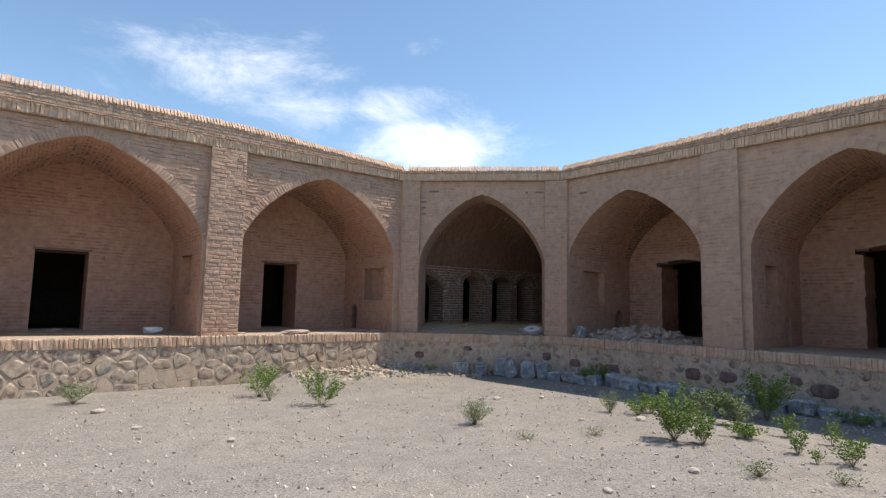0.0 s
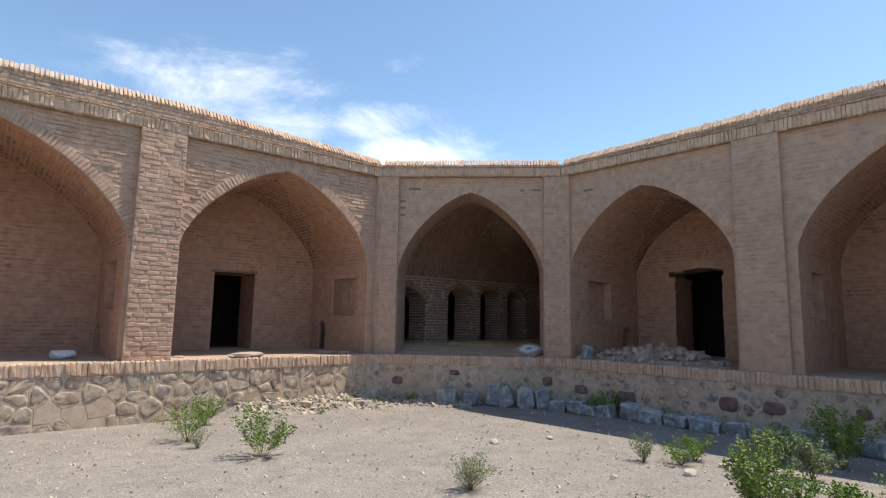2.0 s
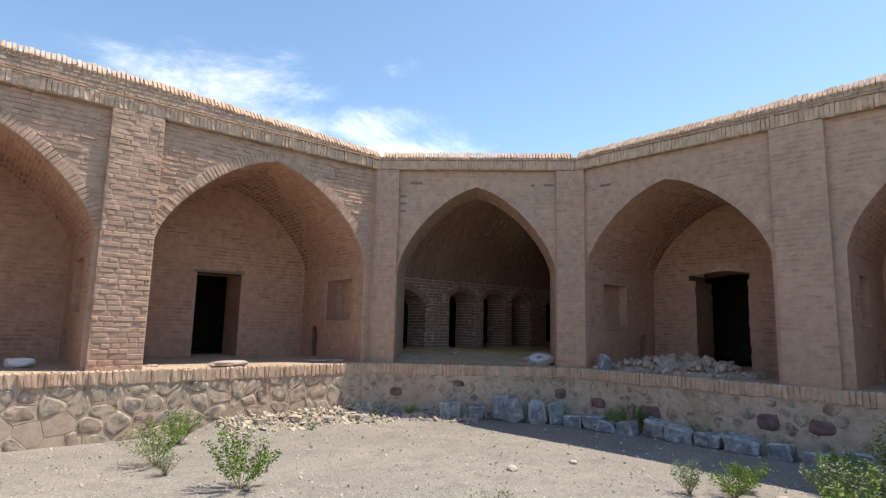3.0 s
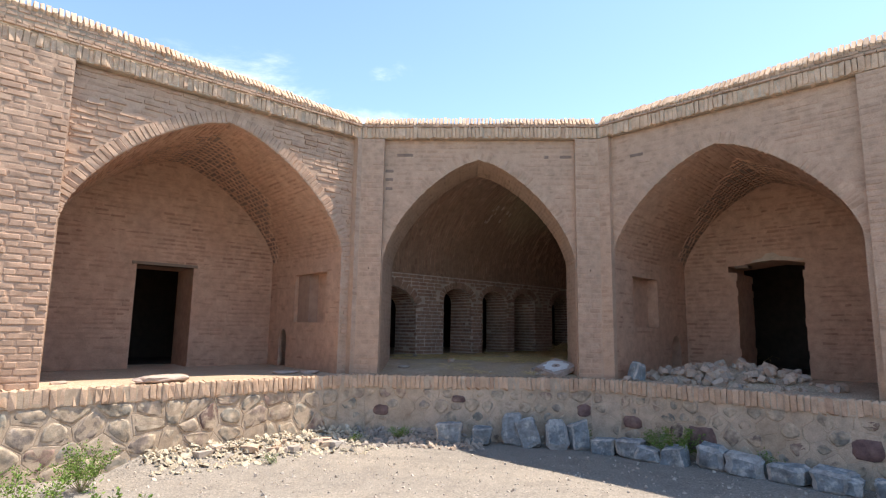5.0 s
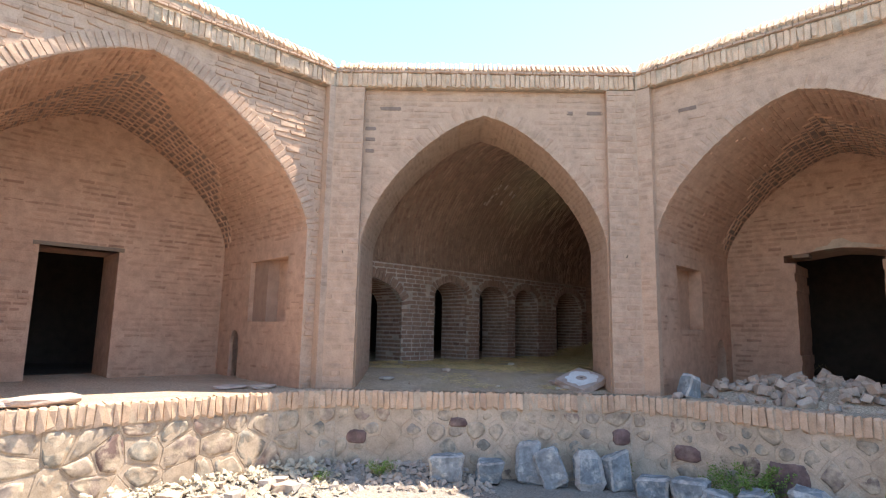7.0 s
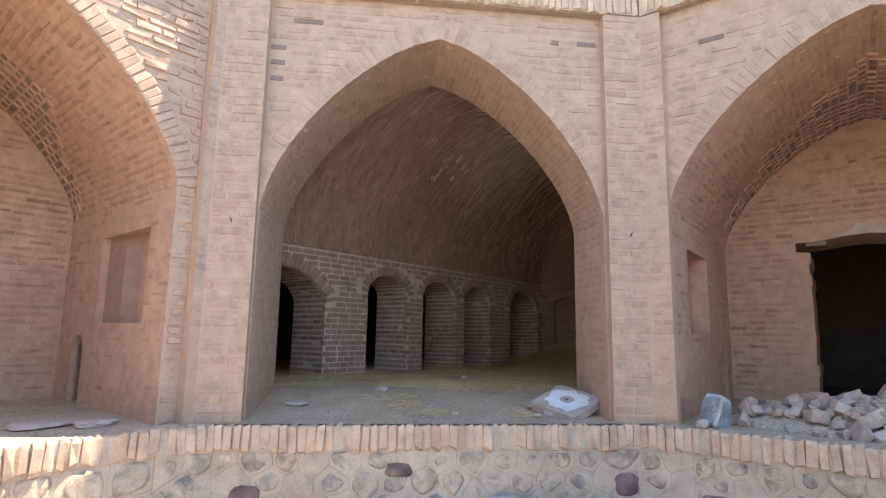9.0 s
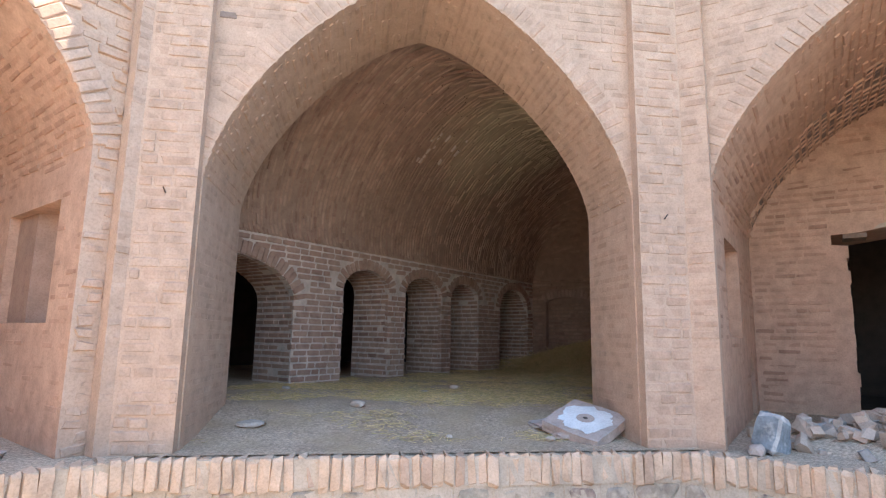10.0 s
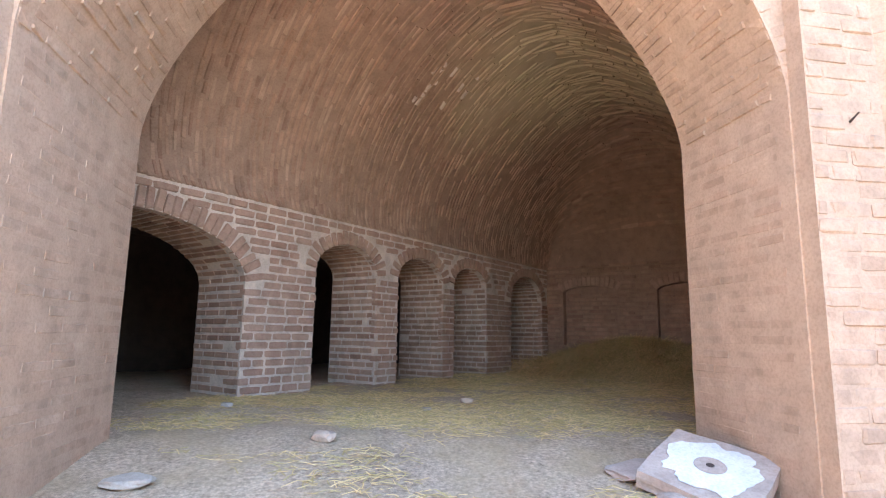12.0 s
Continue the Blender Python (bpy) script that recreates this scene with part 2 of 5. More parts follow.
# iron of the pegs, and the painted darkness of the slab's hole
M_IRON_AND_HOLE = plain("rusty_iron_and_hole_dark", [(0.06, 0.045, 0.04), (0.09, 0.06, 0.05)], 0.7)
M_WOOD = plain("weathered_lintel_wood", [(0.22, 0.16, 0.12), (0.30, 0.22, 0.165)])
M_WHITE = masonry("whitewash", [(0.78, 0.77, 0.75), (0.80, 0.79, 0.77)], (0.7, 0.67, 0.63), "island", 0.6)
M_SLAB = masonry("pinkish_slab", [(0.50, 0.39, 0.33), (0.54, 0.42, 0.36)], (0.46, 0.37, 0.31), "object", 1.0)

# ---- plan ----
CX, FY, HALF = -0.59, 15.7, 2.13       # corner facade: centre, face, half width
ANG_L, ANG_R = radians(43.5), radians(42.5)
TERR, TOP = 0.87, 5.08                 # terrace floor and foot of the cornice


def frame_of(o, e, n):
    return Matrix(((e[0], n[0], 0, o[0]), (e[1], n[1], 0, o[1]), (0, 0, 1, 0), (0, 0, 0, 1)))


FC = frame_of((CX, FY), (1, 0), (0, 1))
FL = frame_of((CX - HALF, FY), (-math.cos(ANG_L), -math.sin(ANG_L)), (-math.sin(ANG_L), math.cos(ANG_L)))
FR = frame_of((CX + HALF, FY), (math.cos(ANG_R), -math.sin(ANG_R)), (math.sin(ANG_R), math.cos(ANG_R)))
Q = math.sqrt(0.5)
FH = frame_of((-1.95, 19.05), (Q, Q), (Q, -Q))     # hall: along its arcade, and across from it


def mesh_object(name, verts, faces, mats, parent=None, label="", smooth=False):
    me = bpy.data.meshes.new(name)
    me.from_pydata([tuple(v) for v in verts], [], faces)
    for m in (mats if isinstance(mats, (list, tuple)) else [mats]):
        me.materials.append(m)
    if smooth:
        me.shade_smooth()
    ob = new(name, me)
    if parent is not None:
        ob.parent = parent
    if label:
        ob["label"] = label
    return ob


def part(name, bm, mat, parent=None, label="", smooth=False):
    me = bpy.data.meshes.new(name)
    bm.to_mesh(me)
    bm.free()
    me.materials.append(mat)
    if smooth:
        me.shade_smooth()
    ob = new(name, me)
    if parent is not None:
        ob.parent = parent
    if label:
        ob["label"] = label
    return ob


def prism(poly, m, d0, d1):
    """A solid: the outline poly in (s, z), from depth d0 to d1 of the frame m."""
    bm = bmesh.new()
    a = [bm.verts.new(m @ Vector((s, d0, z))) for s, z in poly]
    b = [bm.verts.new(m @ Vector((s, d1, z))) for s, z in poly]
    n = len(poly)
    caps = [bm.faces.new(a), bm.faces.new(b)]
    for i in range(n):
        j = (i + 1) % n
        bm.faces.new((a[i], a[j], b[j], b[i]))
    bm.normal_update()
    bmesh.ops.triangulate(bm, faces=caps, ngon_method="EAR_CLIP")
    bmesh.ops.recalc_face_normals(bm, faces=bm.faces)
    return bm


def block(m, s0, s1, d0, d1, z0, z1):
    return prism([(s0, z0), (s1, z0), (s1, z1), (s0, z1)], m, d0, d1)


def carve(ob, cutters):
    """Cuts the solids out of ob's mesh for good."""
    for bm in cutters:
        c = part("cutter", bm, M_MORTAR)
        mod = ob.modifiers.new("cut", "BOOLEAN")
        mod.operation, mod.solver, mod.object = "DIFFERENCE", "EXACT", c
        dg = bpy.context.evaluated_depsgraph_get()
        me = bpy.data.meshes.new_from_object(ob.evaluated_get(dg))
        ob.modifiers.clear()
        old, ob.data = ob.data, me
        bpy.data.meshes.remove(old)
        cm = c.data
        bpy.data.objects.remove(c)
        bpy.data.meshes.remove(cm)
    return ob


def rise(r):
    """Height of the pointed arch over its springing, 0 to 1, at r of its half width."""
    r = min(abs(r), 1.0)
    return (1 - r ** 1.42) ** 0.65


def arch_line(c, w, zs, za, n=16):
    """Points (s, z) of an arch from its one springing over the crown to the other."""
    out = []
    for i in range(-n, n + 1):
        k = i / n
        r = math.copysign(math.sin(abs(k) * math.pi / 2) ** 0.8 if abs(k) < 1 else 1.0, k) if i else 0.0
        out.append((c + w * r, zs + (za - zs) * rise(r)))
    return out


def segment_line(c, w, zs, za, n=8):
    out = []
    for i in range(-n, n + 1):
        a = i / n * math.pi / 2
        out.append((c + w * math.sin(a), zs + (za - zs) * math.cos(a)))
    return out


class Line:
    """A polyline by its length: place and normal at a length."""

    def __init__(self, pts):
        self.p = pts
        self.l = [0.0]
        for a, b in zip(pts, pts[1:]):
            self.l.append(self.l[-1] + math.dist(a, b))
        self.total = self.l[-1]

    def at(self, x):
        x = min(max(x, 0.0), self.total)
        i = 0
        while i < len(self.l) - 2 and self.l[i + 1] < x:
            i += 1
        a, b = self.p[i], self.p[i + 1]
        f = (x - self.l[i]) / max(self.l[i + 1] - self.l[i], 1e-9)
        tx, tz = (b[0] - a[0]), (b[1] - a[1])
        k = math.hypot(tx, tz) or 1.0
        return (a[0] + f * tx, a[1] + f * tz), (tz / k, -tx / k), (tx / k, tz / k)


# ---- brickwork ----
RB = random.Random(11)


def on_wall(m, d, out=-1):
    """Maps (a, b, h) to a wall at depth d: a along it, b up, h out of it."""
    return lambda a, b, h: m @ Vector((a, d + out * h, b))


def on_side(m, s, out):
    return lambda a, b, h: m @ Vector((s + out * h, a, b))


def on_vault(m, line, sign=1):
    """a: along the depth; b: round the arch."""
    def f(a, b, h):
        (s, z), (nx, nz), _ = line.at(b)
        return m @ Vector((s + sign * nx * h, a, z + sign * nz * h))
    return f


def lay(f, a0, a1, b0, b1, course, length, test=None, proud=(0.004, 0.012), gap=0.012, head=0.4, ragged=0.006, swap=False, miss=0.01, rng=RB, smear=0.0):
    """Courses of bricks over a surface, each a box with worn front edges; a list of eight corners each."""
    out = []
    n = max(1, round((b1 - b0) / course))
    ch = (b1 - b0) / n
    for i in range(n):
        lo = b0 + i * ch
        a = a0 - rng.random() * length
        wav = rng.uniform(-1, 1) * 0.004
        while a < a1:
            ln = length * rng.choice((1.0, 1.0, 0.92, 1.06, 0.5))
            x0, x1 = max(a, a0), min(a + ln - gap * head, a1)
            a += ln
            if x1 - x0 < 0.03 or rng.random() < miss:
                continue
            y0, y1 = lo + gap * 0.5 + wav, lo + ch - gap * 0.5 + wav
            if test and not all(test(x, y) for x, y in ((x0, y0), (x1, y0), (x0, y1), (x1, y1), ((x0 + x1) / 2, y1))):
                xm = (x0 + x1) / 2
                if not test(xm, (y0 + y1) / 2):
                    continue
                # trim to what fits
                while x1 - x0 > 0.05 and not (test(x0, y0) and test(x0, y1)):
                    x0 += 0.03
                while x1 - x0 > 0.05 and not (test(x1, y0) and test(x1, y1)):
                    x1 -= 0.03
                if x1 - x0 <= 0.05:
                    continue
            h = rng.uniform(*proud) + smear * noise.noise((x0 * 0.9, y0 * 1.4, smear * 900))
            if h < -0.006:
                continue
            j = lambda: rng.uniform(-ragged, ragged) * 0.5
            e = min(0.011, ch * 0.16)
            c = []
            for (x, y, sx, sy) in ((x0, y0, 1, 1), (x1, y0, -1, 1), (x1, y1, -1, -1), (x0, y1, 1, -1)):
                jx, jy = j(), j()
                c.append((x + jx, y + jy, -0.012))
                c.append((x + jx + sx * e * 0.5, y + jy + sy * e, h + j() * 0.5))
            out.append([f(*((q[1], q[0], q[2]) if swap else q)) for q in c])
    return out


BOX_FACES = ((1, 3, 5, 7), (0, 2, 3, 1), (2, 4, 5, 3), (4, 6, 7, 5), (6, 0, 1, 7))


def laid(name, boxes, mat, parent, label=""):
    v, fc = [], []
    for b in boxes:
        k = len(v)
        v.extend(b)
        fc.extend(tuple(k + i for i in q) for q in BOX_FACES)
    ob = mesh_object(name, v, fc, mat, parent, label)
    ob["kind"] = "stuff"
    return ob


def brick_mesh(name, rng, mat, wear=0.11):
    """A unit brick, worn at its edges and corners."""
    bm = bmesh.new()
    bmesh.ops.create_cube(bm, size=1.0)
    bmesh.ops.bevel(bm, geom=list(bm.edges), offset=0.10, segments=1, affect="EDGES")
    for v in bm.verts:
        v.co += Vector((rng.uniform(-1, 1), rng.uniform(-1, 1), rng.uniform(-1, 1))) * wear * 0.4
    me = bpy.data.meshes.new(name)
    bm.to_mesh(me)
    bm.free()
    me.materials.append(mat)
    return me


UNIT = [brick_mesh("brick", RB, M_BRICK_ONE, 0.12) for _ in range(9)]
UNIT_CAP = [brick_mesh("brick", RB, M_CAP, 0.24) for _ in range(9)]
UNIT_BARE = [brick_mesh("brick", RB, M_DARK_BRICK) for _ in range(3)]
UNIT_HALL = [brick_mesh("brick", RB, M_BRICK_HALL) for _ in range(5)]


def piece(parent, mesh, m, size, name="brick"):
    ob = new(name, mesh)
    ob.parent = parent
    ob.matrix_basis = m @ Matrix.Diagonal((*size, 1))
    return ob


def basis(m, s, d, z, turn=0.0):
    """A place in a frame, turned about the frame's depth axis; x along the wall, y into it, z up."""
    e, n = m.col[0].xyz, m.col[1].xyz
    if e.cross(n).z < 0:
        e = -e
        turn = -turn
    r = Matrix((e, n, Vector((0, 0, 1)))).transposed().to_4x4()
    return Matrix.Translation(m @ Vector((s, d, z))) @ r @ Matrix.Rotation(turn, 4, "Y")


def soldier_row(parent, m, s0, s1, d, z0, z1, width=0.067, depth=0.10, out=0.0, rng=RB, meshes=None):
    """Bricks standing side by side, as single pieces."""
    n = max(1, round((s1 - s0) / width))
    w = (s1 - s0) / n
    for i in range(n):
        h = (z1 - z0) * rng.uniform(0.86, 1.0)
        mm = basis(m, s0 + (i + 0.5) * w, d + depth / 2 - out + rng.uniform(-0.018, 0.012), z1 - h / 2, rng.uniform(-0.06, 0.06))
        piece(parent, rng.choice(meshes or UNIT), mm, (w * rng.uniform(0.78, 1.06), depth, h))


def voussoirs(parent, m, line, d, length, width=0.068, depth=0.10, rng=RB, meshes=None, z_min=-9, keep=None):
    """A ring of bricks standing on an arch."""
    n = max(4, round(line.total / width))
    w = line.total / n
    for i in range(n):
        (s, z), (nx, nz), (tx, tz) = line.at((i + 0.5) * w)
        ln = length * rng.uniform(0.88, 1.04)
        cs, cz = s - nx * ln / 2, z - nz * ln / 2
        if z < z_min or (keep and not keep(s - nx * ln, z - nz * ln)):
            continue
        ang = math.atan2(nx, nz)
        mm = basis(m, cs, d + depth / 2 + rng.uniform(-0.005, 0.004), cz, ang + rng.uniform(-0.03, 0.03))
        piece(parent, rng.choice(meshes or UNIT), mm, (w * rng.uniform(0.88, 1.0), depth, ln))

# ---- the large structure ----


def at(m, s, d):
    v = m @ Vector((s, d, 0))
    return (v.x, v.y)


def slab(poly, z0, z1):
    bm = bmesh.new()
    a = [bm.verts.new((x, y, z0)) for x, y in poly]
    b = [bm.verts.new((x, y, z1)) for x, y in poly]
    caps = [bm.faces.new(a), bm.faces.new(b)]
    for i in range(len(poly)):
        j = (i + 1) % len(poly)
        bm.faces.new((a[i], a[j], b[j], b[i]))
    bm.normal_update()
    bmesh.ops.triangulate(bm, faces=caps, ngon_method="EAR_CLIP")
    bmesh.ops.recalc_face_normals(bm, faces=bm.faces)
    return bm


OUT = 0.13                              # how far the terrace stands before the walls
FRONT = [at(FL, 16, -OUT), at(FL, 0.35, -OUT), at(FC, -1.9, -OUT), at(FC, 1.9, -OUT), at(FR, 0.35, -OUT), at(FR, 16, -OUT)]
BACK = [at(FR, 16, 7.5), (9.5, 22.5), (4.5, 27.5), (-5.5, 25.5), at(FL, 16, 7.5)]

plinth = tagged(part("plinth", slab(FRONT + BACK, -0.4, TERR), M_PLINTH), "raised terrace of rubble stone in pale lime mortar", "terrace", kind="structure")
plinth.data.materials.append(M_TERRACE)
for p in plinth.data.polygons:
    if p.normal.z > 0.5:
        p.material_index = 1

# wings: openings (s from, to, springing, crown), depth of the bays, doors
L_BAYS = [(0.26, 4.40, 2.98, 4.80), (5.26, 9.75, 2.98, 4.87)]
R_BAYS = [(0.18, 3.68, 2.95, 4.58), (4.70, 8.2, 2.95, 4.72)]
C_BAY = (-1.71, 1.71, 2.85, 4.72)
L_DEEP, R_DEEP, C_DEEP = 2.95, 3.2, 1.08


def corner_depth(s):
    """The corner wall is thicker on the side of the sunlit wing."""
    return 1.21 - 0.13 * s


REC = 0.10                              # recess of the panels behind the pilasters
REC_L = 0.13                            # deeper on the sunlit wing
T_BACK = 1.0                            # thickness of the bays' back walls


def recess(m):
    return REC_L if m is FL else REC


L_DOORS = [(1.86, 2.86, 2.75), (7.12, 8.17, 2.73)]
R_DOORS = [(1.20, 2.33, 3.0), (5.97, 6.95, 3.12)]


def opening(bay):
    s0, s1, zs, za = bay
    return arch_line((s0 + s1) / 2, (s1 - s0) / 2, zs, za)


def front_outline(bays, a, b, z0, z1):
    pts = [(a, z0)]
    for bay in bays:
        line = opening(bay)
        pts += [(bay[0], z0)] + line + [(bay[1], z0)]
    return pts + [(b, z0), (b, z1), (a, z1)]


def slot(m, s0, s1, d0, d1, z0, z1):
    """A small round-headed pocket in a side wall."""
    n = 6
    pts = [(d0, z0), (d1, z0)]
    c, w = (d0 + d1) / 2, (d1 - d0) / 2
    pts += [(c + w * math.cos(math.pi * i / n), z1 - w * 1.3 + w * 1.3 * math.sin(math.pi * i / n)) for i in range(n + 1)]
    t = m @ Matrix(((0, 1, 0, 0), (1, 0, 0, 0), (0, 0, 1, 0), (0, 0, 0, 1)))
    return prism(pts, t, s0, s1)


wall_left = part("wall_left", prism(front_outline(L_BAYS, -0.6, 16, 0.7, TOP + 0.1), FL, REC_L, L_DEEP), M_BAY_MORTAR)
carve(wall_left, [block(FL, 0.05, 0.6, 0.62, 1.84, 1.74, 2.66), slot(FL, -0.5, 0.6, 2.12, 2.46, 0.6, 1.61),
                  block(FL, 5.02, 5.5, 0.95, 2.1, 1.78, 2.71), slot(FL, 4.7, 5.5, 2.3, 2.75, 0.6, 1.5)])
tagged(wall_left, "sunlit brick wing with deep pointed arch bays", "wall", kind="structure")
wall_right = part("wall_right", prism(front_outline(R_BAYS, -0.6, 16, 0.7, TOP + 0.1), FR, REC, R_DEEP), M_BAY_MORTAR)
carve(wall_right, [block(FR, -0.02, 0.5, 0.80, 1.83, 1.74, 2.66), slot(FR, -0.5, 0.5, 2.4, 2.85, 0.6, 1.6),
                   block(FR, 4.4, 4.9, 0.9, 1.65, 1.8, 2.65), slot(FR, 4.1, 4.9, 2.0, 2.4, 0.6, 1.56)])
tagged(wall_right, "shaded brick wing with deep pointed arch bays", "wall", kind="structure")
wall_corner = part("wall_corner", prism(front_outline([C_BAY], -HALF, HALF, 0.7, TOP + 0.1), FC, REC, C_DEEP), M_MORTAR)
for v in wall_corner.data.vertices:
    if v.co.y > FY + C_DEEP - 0.01:
        v.co.y = FY + corner_depth(v.co.x - CX)
tagged(wall_corner, "brick corner facade with one tall pointed arch", "wall", kind="structure")


def ragged_hole(m, s0, s1, z1, d0, d1, rng):
    """A doorway whose head and jambs have crumbled."""
    pts = [(s0 + 0.02, 0.5), (s1 - 0.02, 0.5)]
    n = 13
    for k in range(n):
        x = s1 + rng.choice((-0.012, 0.0, 0.0, 0.006, 0.014))
        pts += [(x, TERR + 0.05 + k * (z1 - TERR - 0.2) / n), (x, TERR + 0.05 + (k + 1) * (z1 - TERR - 0.2) / n - 0.004)]
    pts += [(s1 + 0.04, z1 - 0.16), (s1 + 0.05, z1 - 0.02), (s1 - 0.2, z1 + 0.03), ((s0 + s1) / 2 + 0.1, z1 + 0.06), ((s0 + s1) / 2 - 0.1, z1 + 0.05),
            (s0 + 0.1, z1 + 0.0), (s0 - 0.15, z1 - 0.01), (s0 - 0.15, z1 - 0.13)]
    for k in reversed(range(n)):
        x = s0 + rng.choice((-0.014, -0.006, 0.0, 0.0, 0.01))
        pts += [(x, TERR + 0.05 + (k + 1) * (z1 - TERR - 0.2) / n - 0.004), (x, TERR + 0.05 + k * (z1 - TERR - 0.2) / n)]
    return prism(pts, m, d0, d1)


backs = {}
for key, m, deep, bays, doors in (("left", FL, L_DEEP, L_BAYS, L_DOORS), ("right", FR, R_DEEP, R_BAYS, R_DOORS)):
    wall = part("wall_back_" + key, block(m, -0.2, 16, deep, deep + T_BACK, 0.7, TOP + 0.1), M_BAY_MORTAR)
    cuts = []
    for s0, s1, z1 in doors:
        if key == "left":
            cuts.append(block(m, s0, s1, deep - 0.2, deep + T_BACK + 0.2, 0.5, z1))
        else:
            cuts.append(ragged_hole(m, s0, s1, z1, deep - 0.2, deep + T_BACK + 0.2, random.Random(int(s0 * 10))))
    if key == "left":
        for hs in (8.44, 6.83):
            cuts.append(block(m, hs - 0.045, hs + 0.045, deep - 0.2, deep + 0.25, 2.56, 2.66))
    carve(wall, cuts)
    backs[key] = tagged(wall, "brick back wall of the arched bays with dark doorways", "wall", kind="structure")
    for i, (s0, s1, z1) in enumerate(doors):
        # cell walls coloured dark to stand for the missing light inside
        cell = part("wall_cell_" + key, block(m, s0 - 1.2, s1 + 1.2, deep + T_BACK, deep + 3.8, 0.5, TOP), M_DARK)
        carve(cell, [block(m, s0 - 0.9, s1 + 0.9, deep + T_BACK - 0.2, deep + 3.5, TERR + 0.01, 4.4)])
        tagged(cell, "walls of a cell behind a doorway, coloured dark for its gloom", "wall", kind="structure")

for wall, m in ((wall_left, FL), (wall_right, FR)):
    wall.data.materials.append(M_MORTAR)
    inv = m.inverted()
    for q in wall.data.polygons:
        if (inv @ q.center).y < recess(m) + 0.01:
            q.material_index = 1

# pilasters
PIL = [("C", FC, -HALF, -1.72), ("C", FC, 1.72, HALF), ("L", FL, 0.0, 0.09), ("R", FR, 0.0, 0.20), ("L", FL, 4.42, 5.2), ("R", FR, 3.76, 4.53),
       ("L", FL, 9.80, 10.6), ("R", FR, 8.25, 9.0)]
HOST = {"C": wall_corner, "L": wall_left, "R": wall_right}
for key, m, s0, s1 in PIL:
    part("pilaster", block(m, s0, s1, 0, recess(m) + 0.02, TERR - 0.1, TOP), M_MORTAR, HOST[key])

# roof and cornice backing
roof_front = [at(FL, 16, 0.03), at(FL, 0, 0.03), at(FR, 0, 0.03), at(FR, 16, 0.03)]
roof = tagged(part("roof", slab(roof_front + BACK, TOP, 5.30), M_ROOF), "flat mud-rendered roof behind a brick cornice", "roof", kind="structure")


def crest(key, s):
    """How far the parapet's top rises along a wing."""
    return {"L": min(0.24, 0.052 * s), "R": min(0.10, 0.018 * s), "C": 0.0}[key]


for key, m, s0, s1 in (("L", FL, 0.0, 16.0), ("R", FR, 0.0, 16.0), ("C", FC, -HALF, HALF)):
    mid = 4.6 if key != "C" else 0.0
    pts = [(s0, 5.27), (s1, 5.27), (s1, 5.37 + crest(key, s1)), (mid, 5.37 + crest(key, mid)), (s0, 5.37 + crest(key, s0))]
    part("parapet", prism(pts, m, 0.0, 0.4), M_ROOF, roof)

# the hall behind the corner arch
H_END, H_WIDE, H_TOP, H_CROWN = 6.75, 4.2, 2.95, 5.02
ARCHES = [(-2.25, 0.0, 2.12, 2.66), (0.87, 1.86, 2.35, 2.67), (2.26, 3.26, 2.38, 2.68), (3.54, 4.46, 2.40, 2.68), (5.28, 6.5, 2.30, 2.72)]


def seg(a):
    return segment_line((a[0] + a[1]) / 2, (a[1] - a[0]) / 2, a[2], a[3])


pts = [(-2.75, 0.7)]
for a in ARCHES:
    pts += [(a[0], 0.7)] + seg(a) + [(a[1], 0.7)]
pts += [(H_END + 0.5, 0.7), (H_END + 0.5, H_TOP + 0.9), (-2.75, H_TOP + 0.9)]
wall_arcade = tagged(part("wall_arcade", prism(pts, FH, -0.8, -0.012), M_PALE_MORTAR), "brick arcade of low segmental arches with smeared pale mortar", "wall", kind="structure")
FE = frame_of((FH @ Vector((H_END, 0, 0))).xy, (Q, -Q), (Q, Q))
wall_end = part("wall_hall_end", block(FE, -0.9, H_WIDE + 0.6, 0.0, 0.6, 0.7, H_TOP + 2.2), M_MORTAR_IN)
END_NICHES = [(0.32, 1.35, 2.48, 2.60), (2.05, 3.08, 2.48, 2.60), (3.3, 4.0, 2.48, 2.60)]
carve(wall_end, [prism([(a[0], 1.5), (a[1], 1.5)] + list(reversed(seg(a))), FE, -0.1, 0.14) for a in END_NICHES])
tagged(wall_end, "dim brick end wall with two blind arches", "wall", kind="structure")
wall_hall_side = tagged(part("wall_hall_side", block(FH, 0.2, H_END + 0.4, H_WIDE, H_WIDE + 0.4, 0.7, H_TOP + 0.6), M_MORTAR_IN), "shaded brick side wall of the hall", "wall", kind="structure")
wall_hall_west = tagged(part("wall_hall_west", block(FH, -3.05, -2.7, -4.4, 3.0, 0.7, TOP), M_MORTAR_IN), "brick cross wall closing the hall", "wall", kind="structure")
carve(wall_hall_west, [slab([(-20, 10), (20, 10), (20, 16.6), (-20, 16.6)], 0, 8)])
# stable walls take the same dark colour in place of deep shade
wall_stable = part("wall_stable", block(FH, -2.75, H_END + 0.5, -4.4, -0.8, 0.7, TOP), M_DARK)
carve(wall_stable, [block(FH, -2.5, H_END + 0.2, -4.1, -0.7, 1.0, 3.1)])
tagged(wall_stable, "walls of the stable behind the arcade, coloured dark for its gloom", "wall", kind="structure")


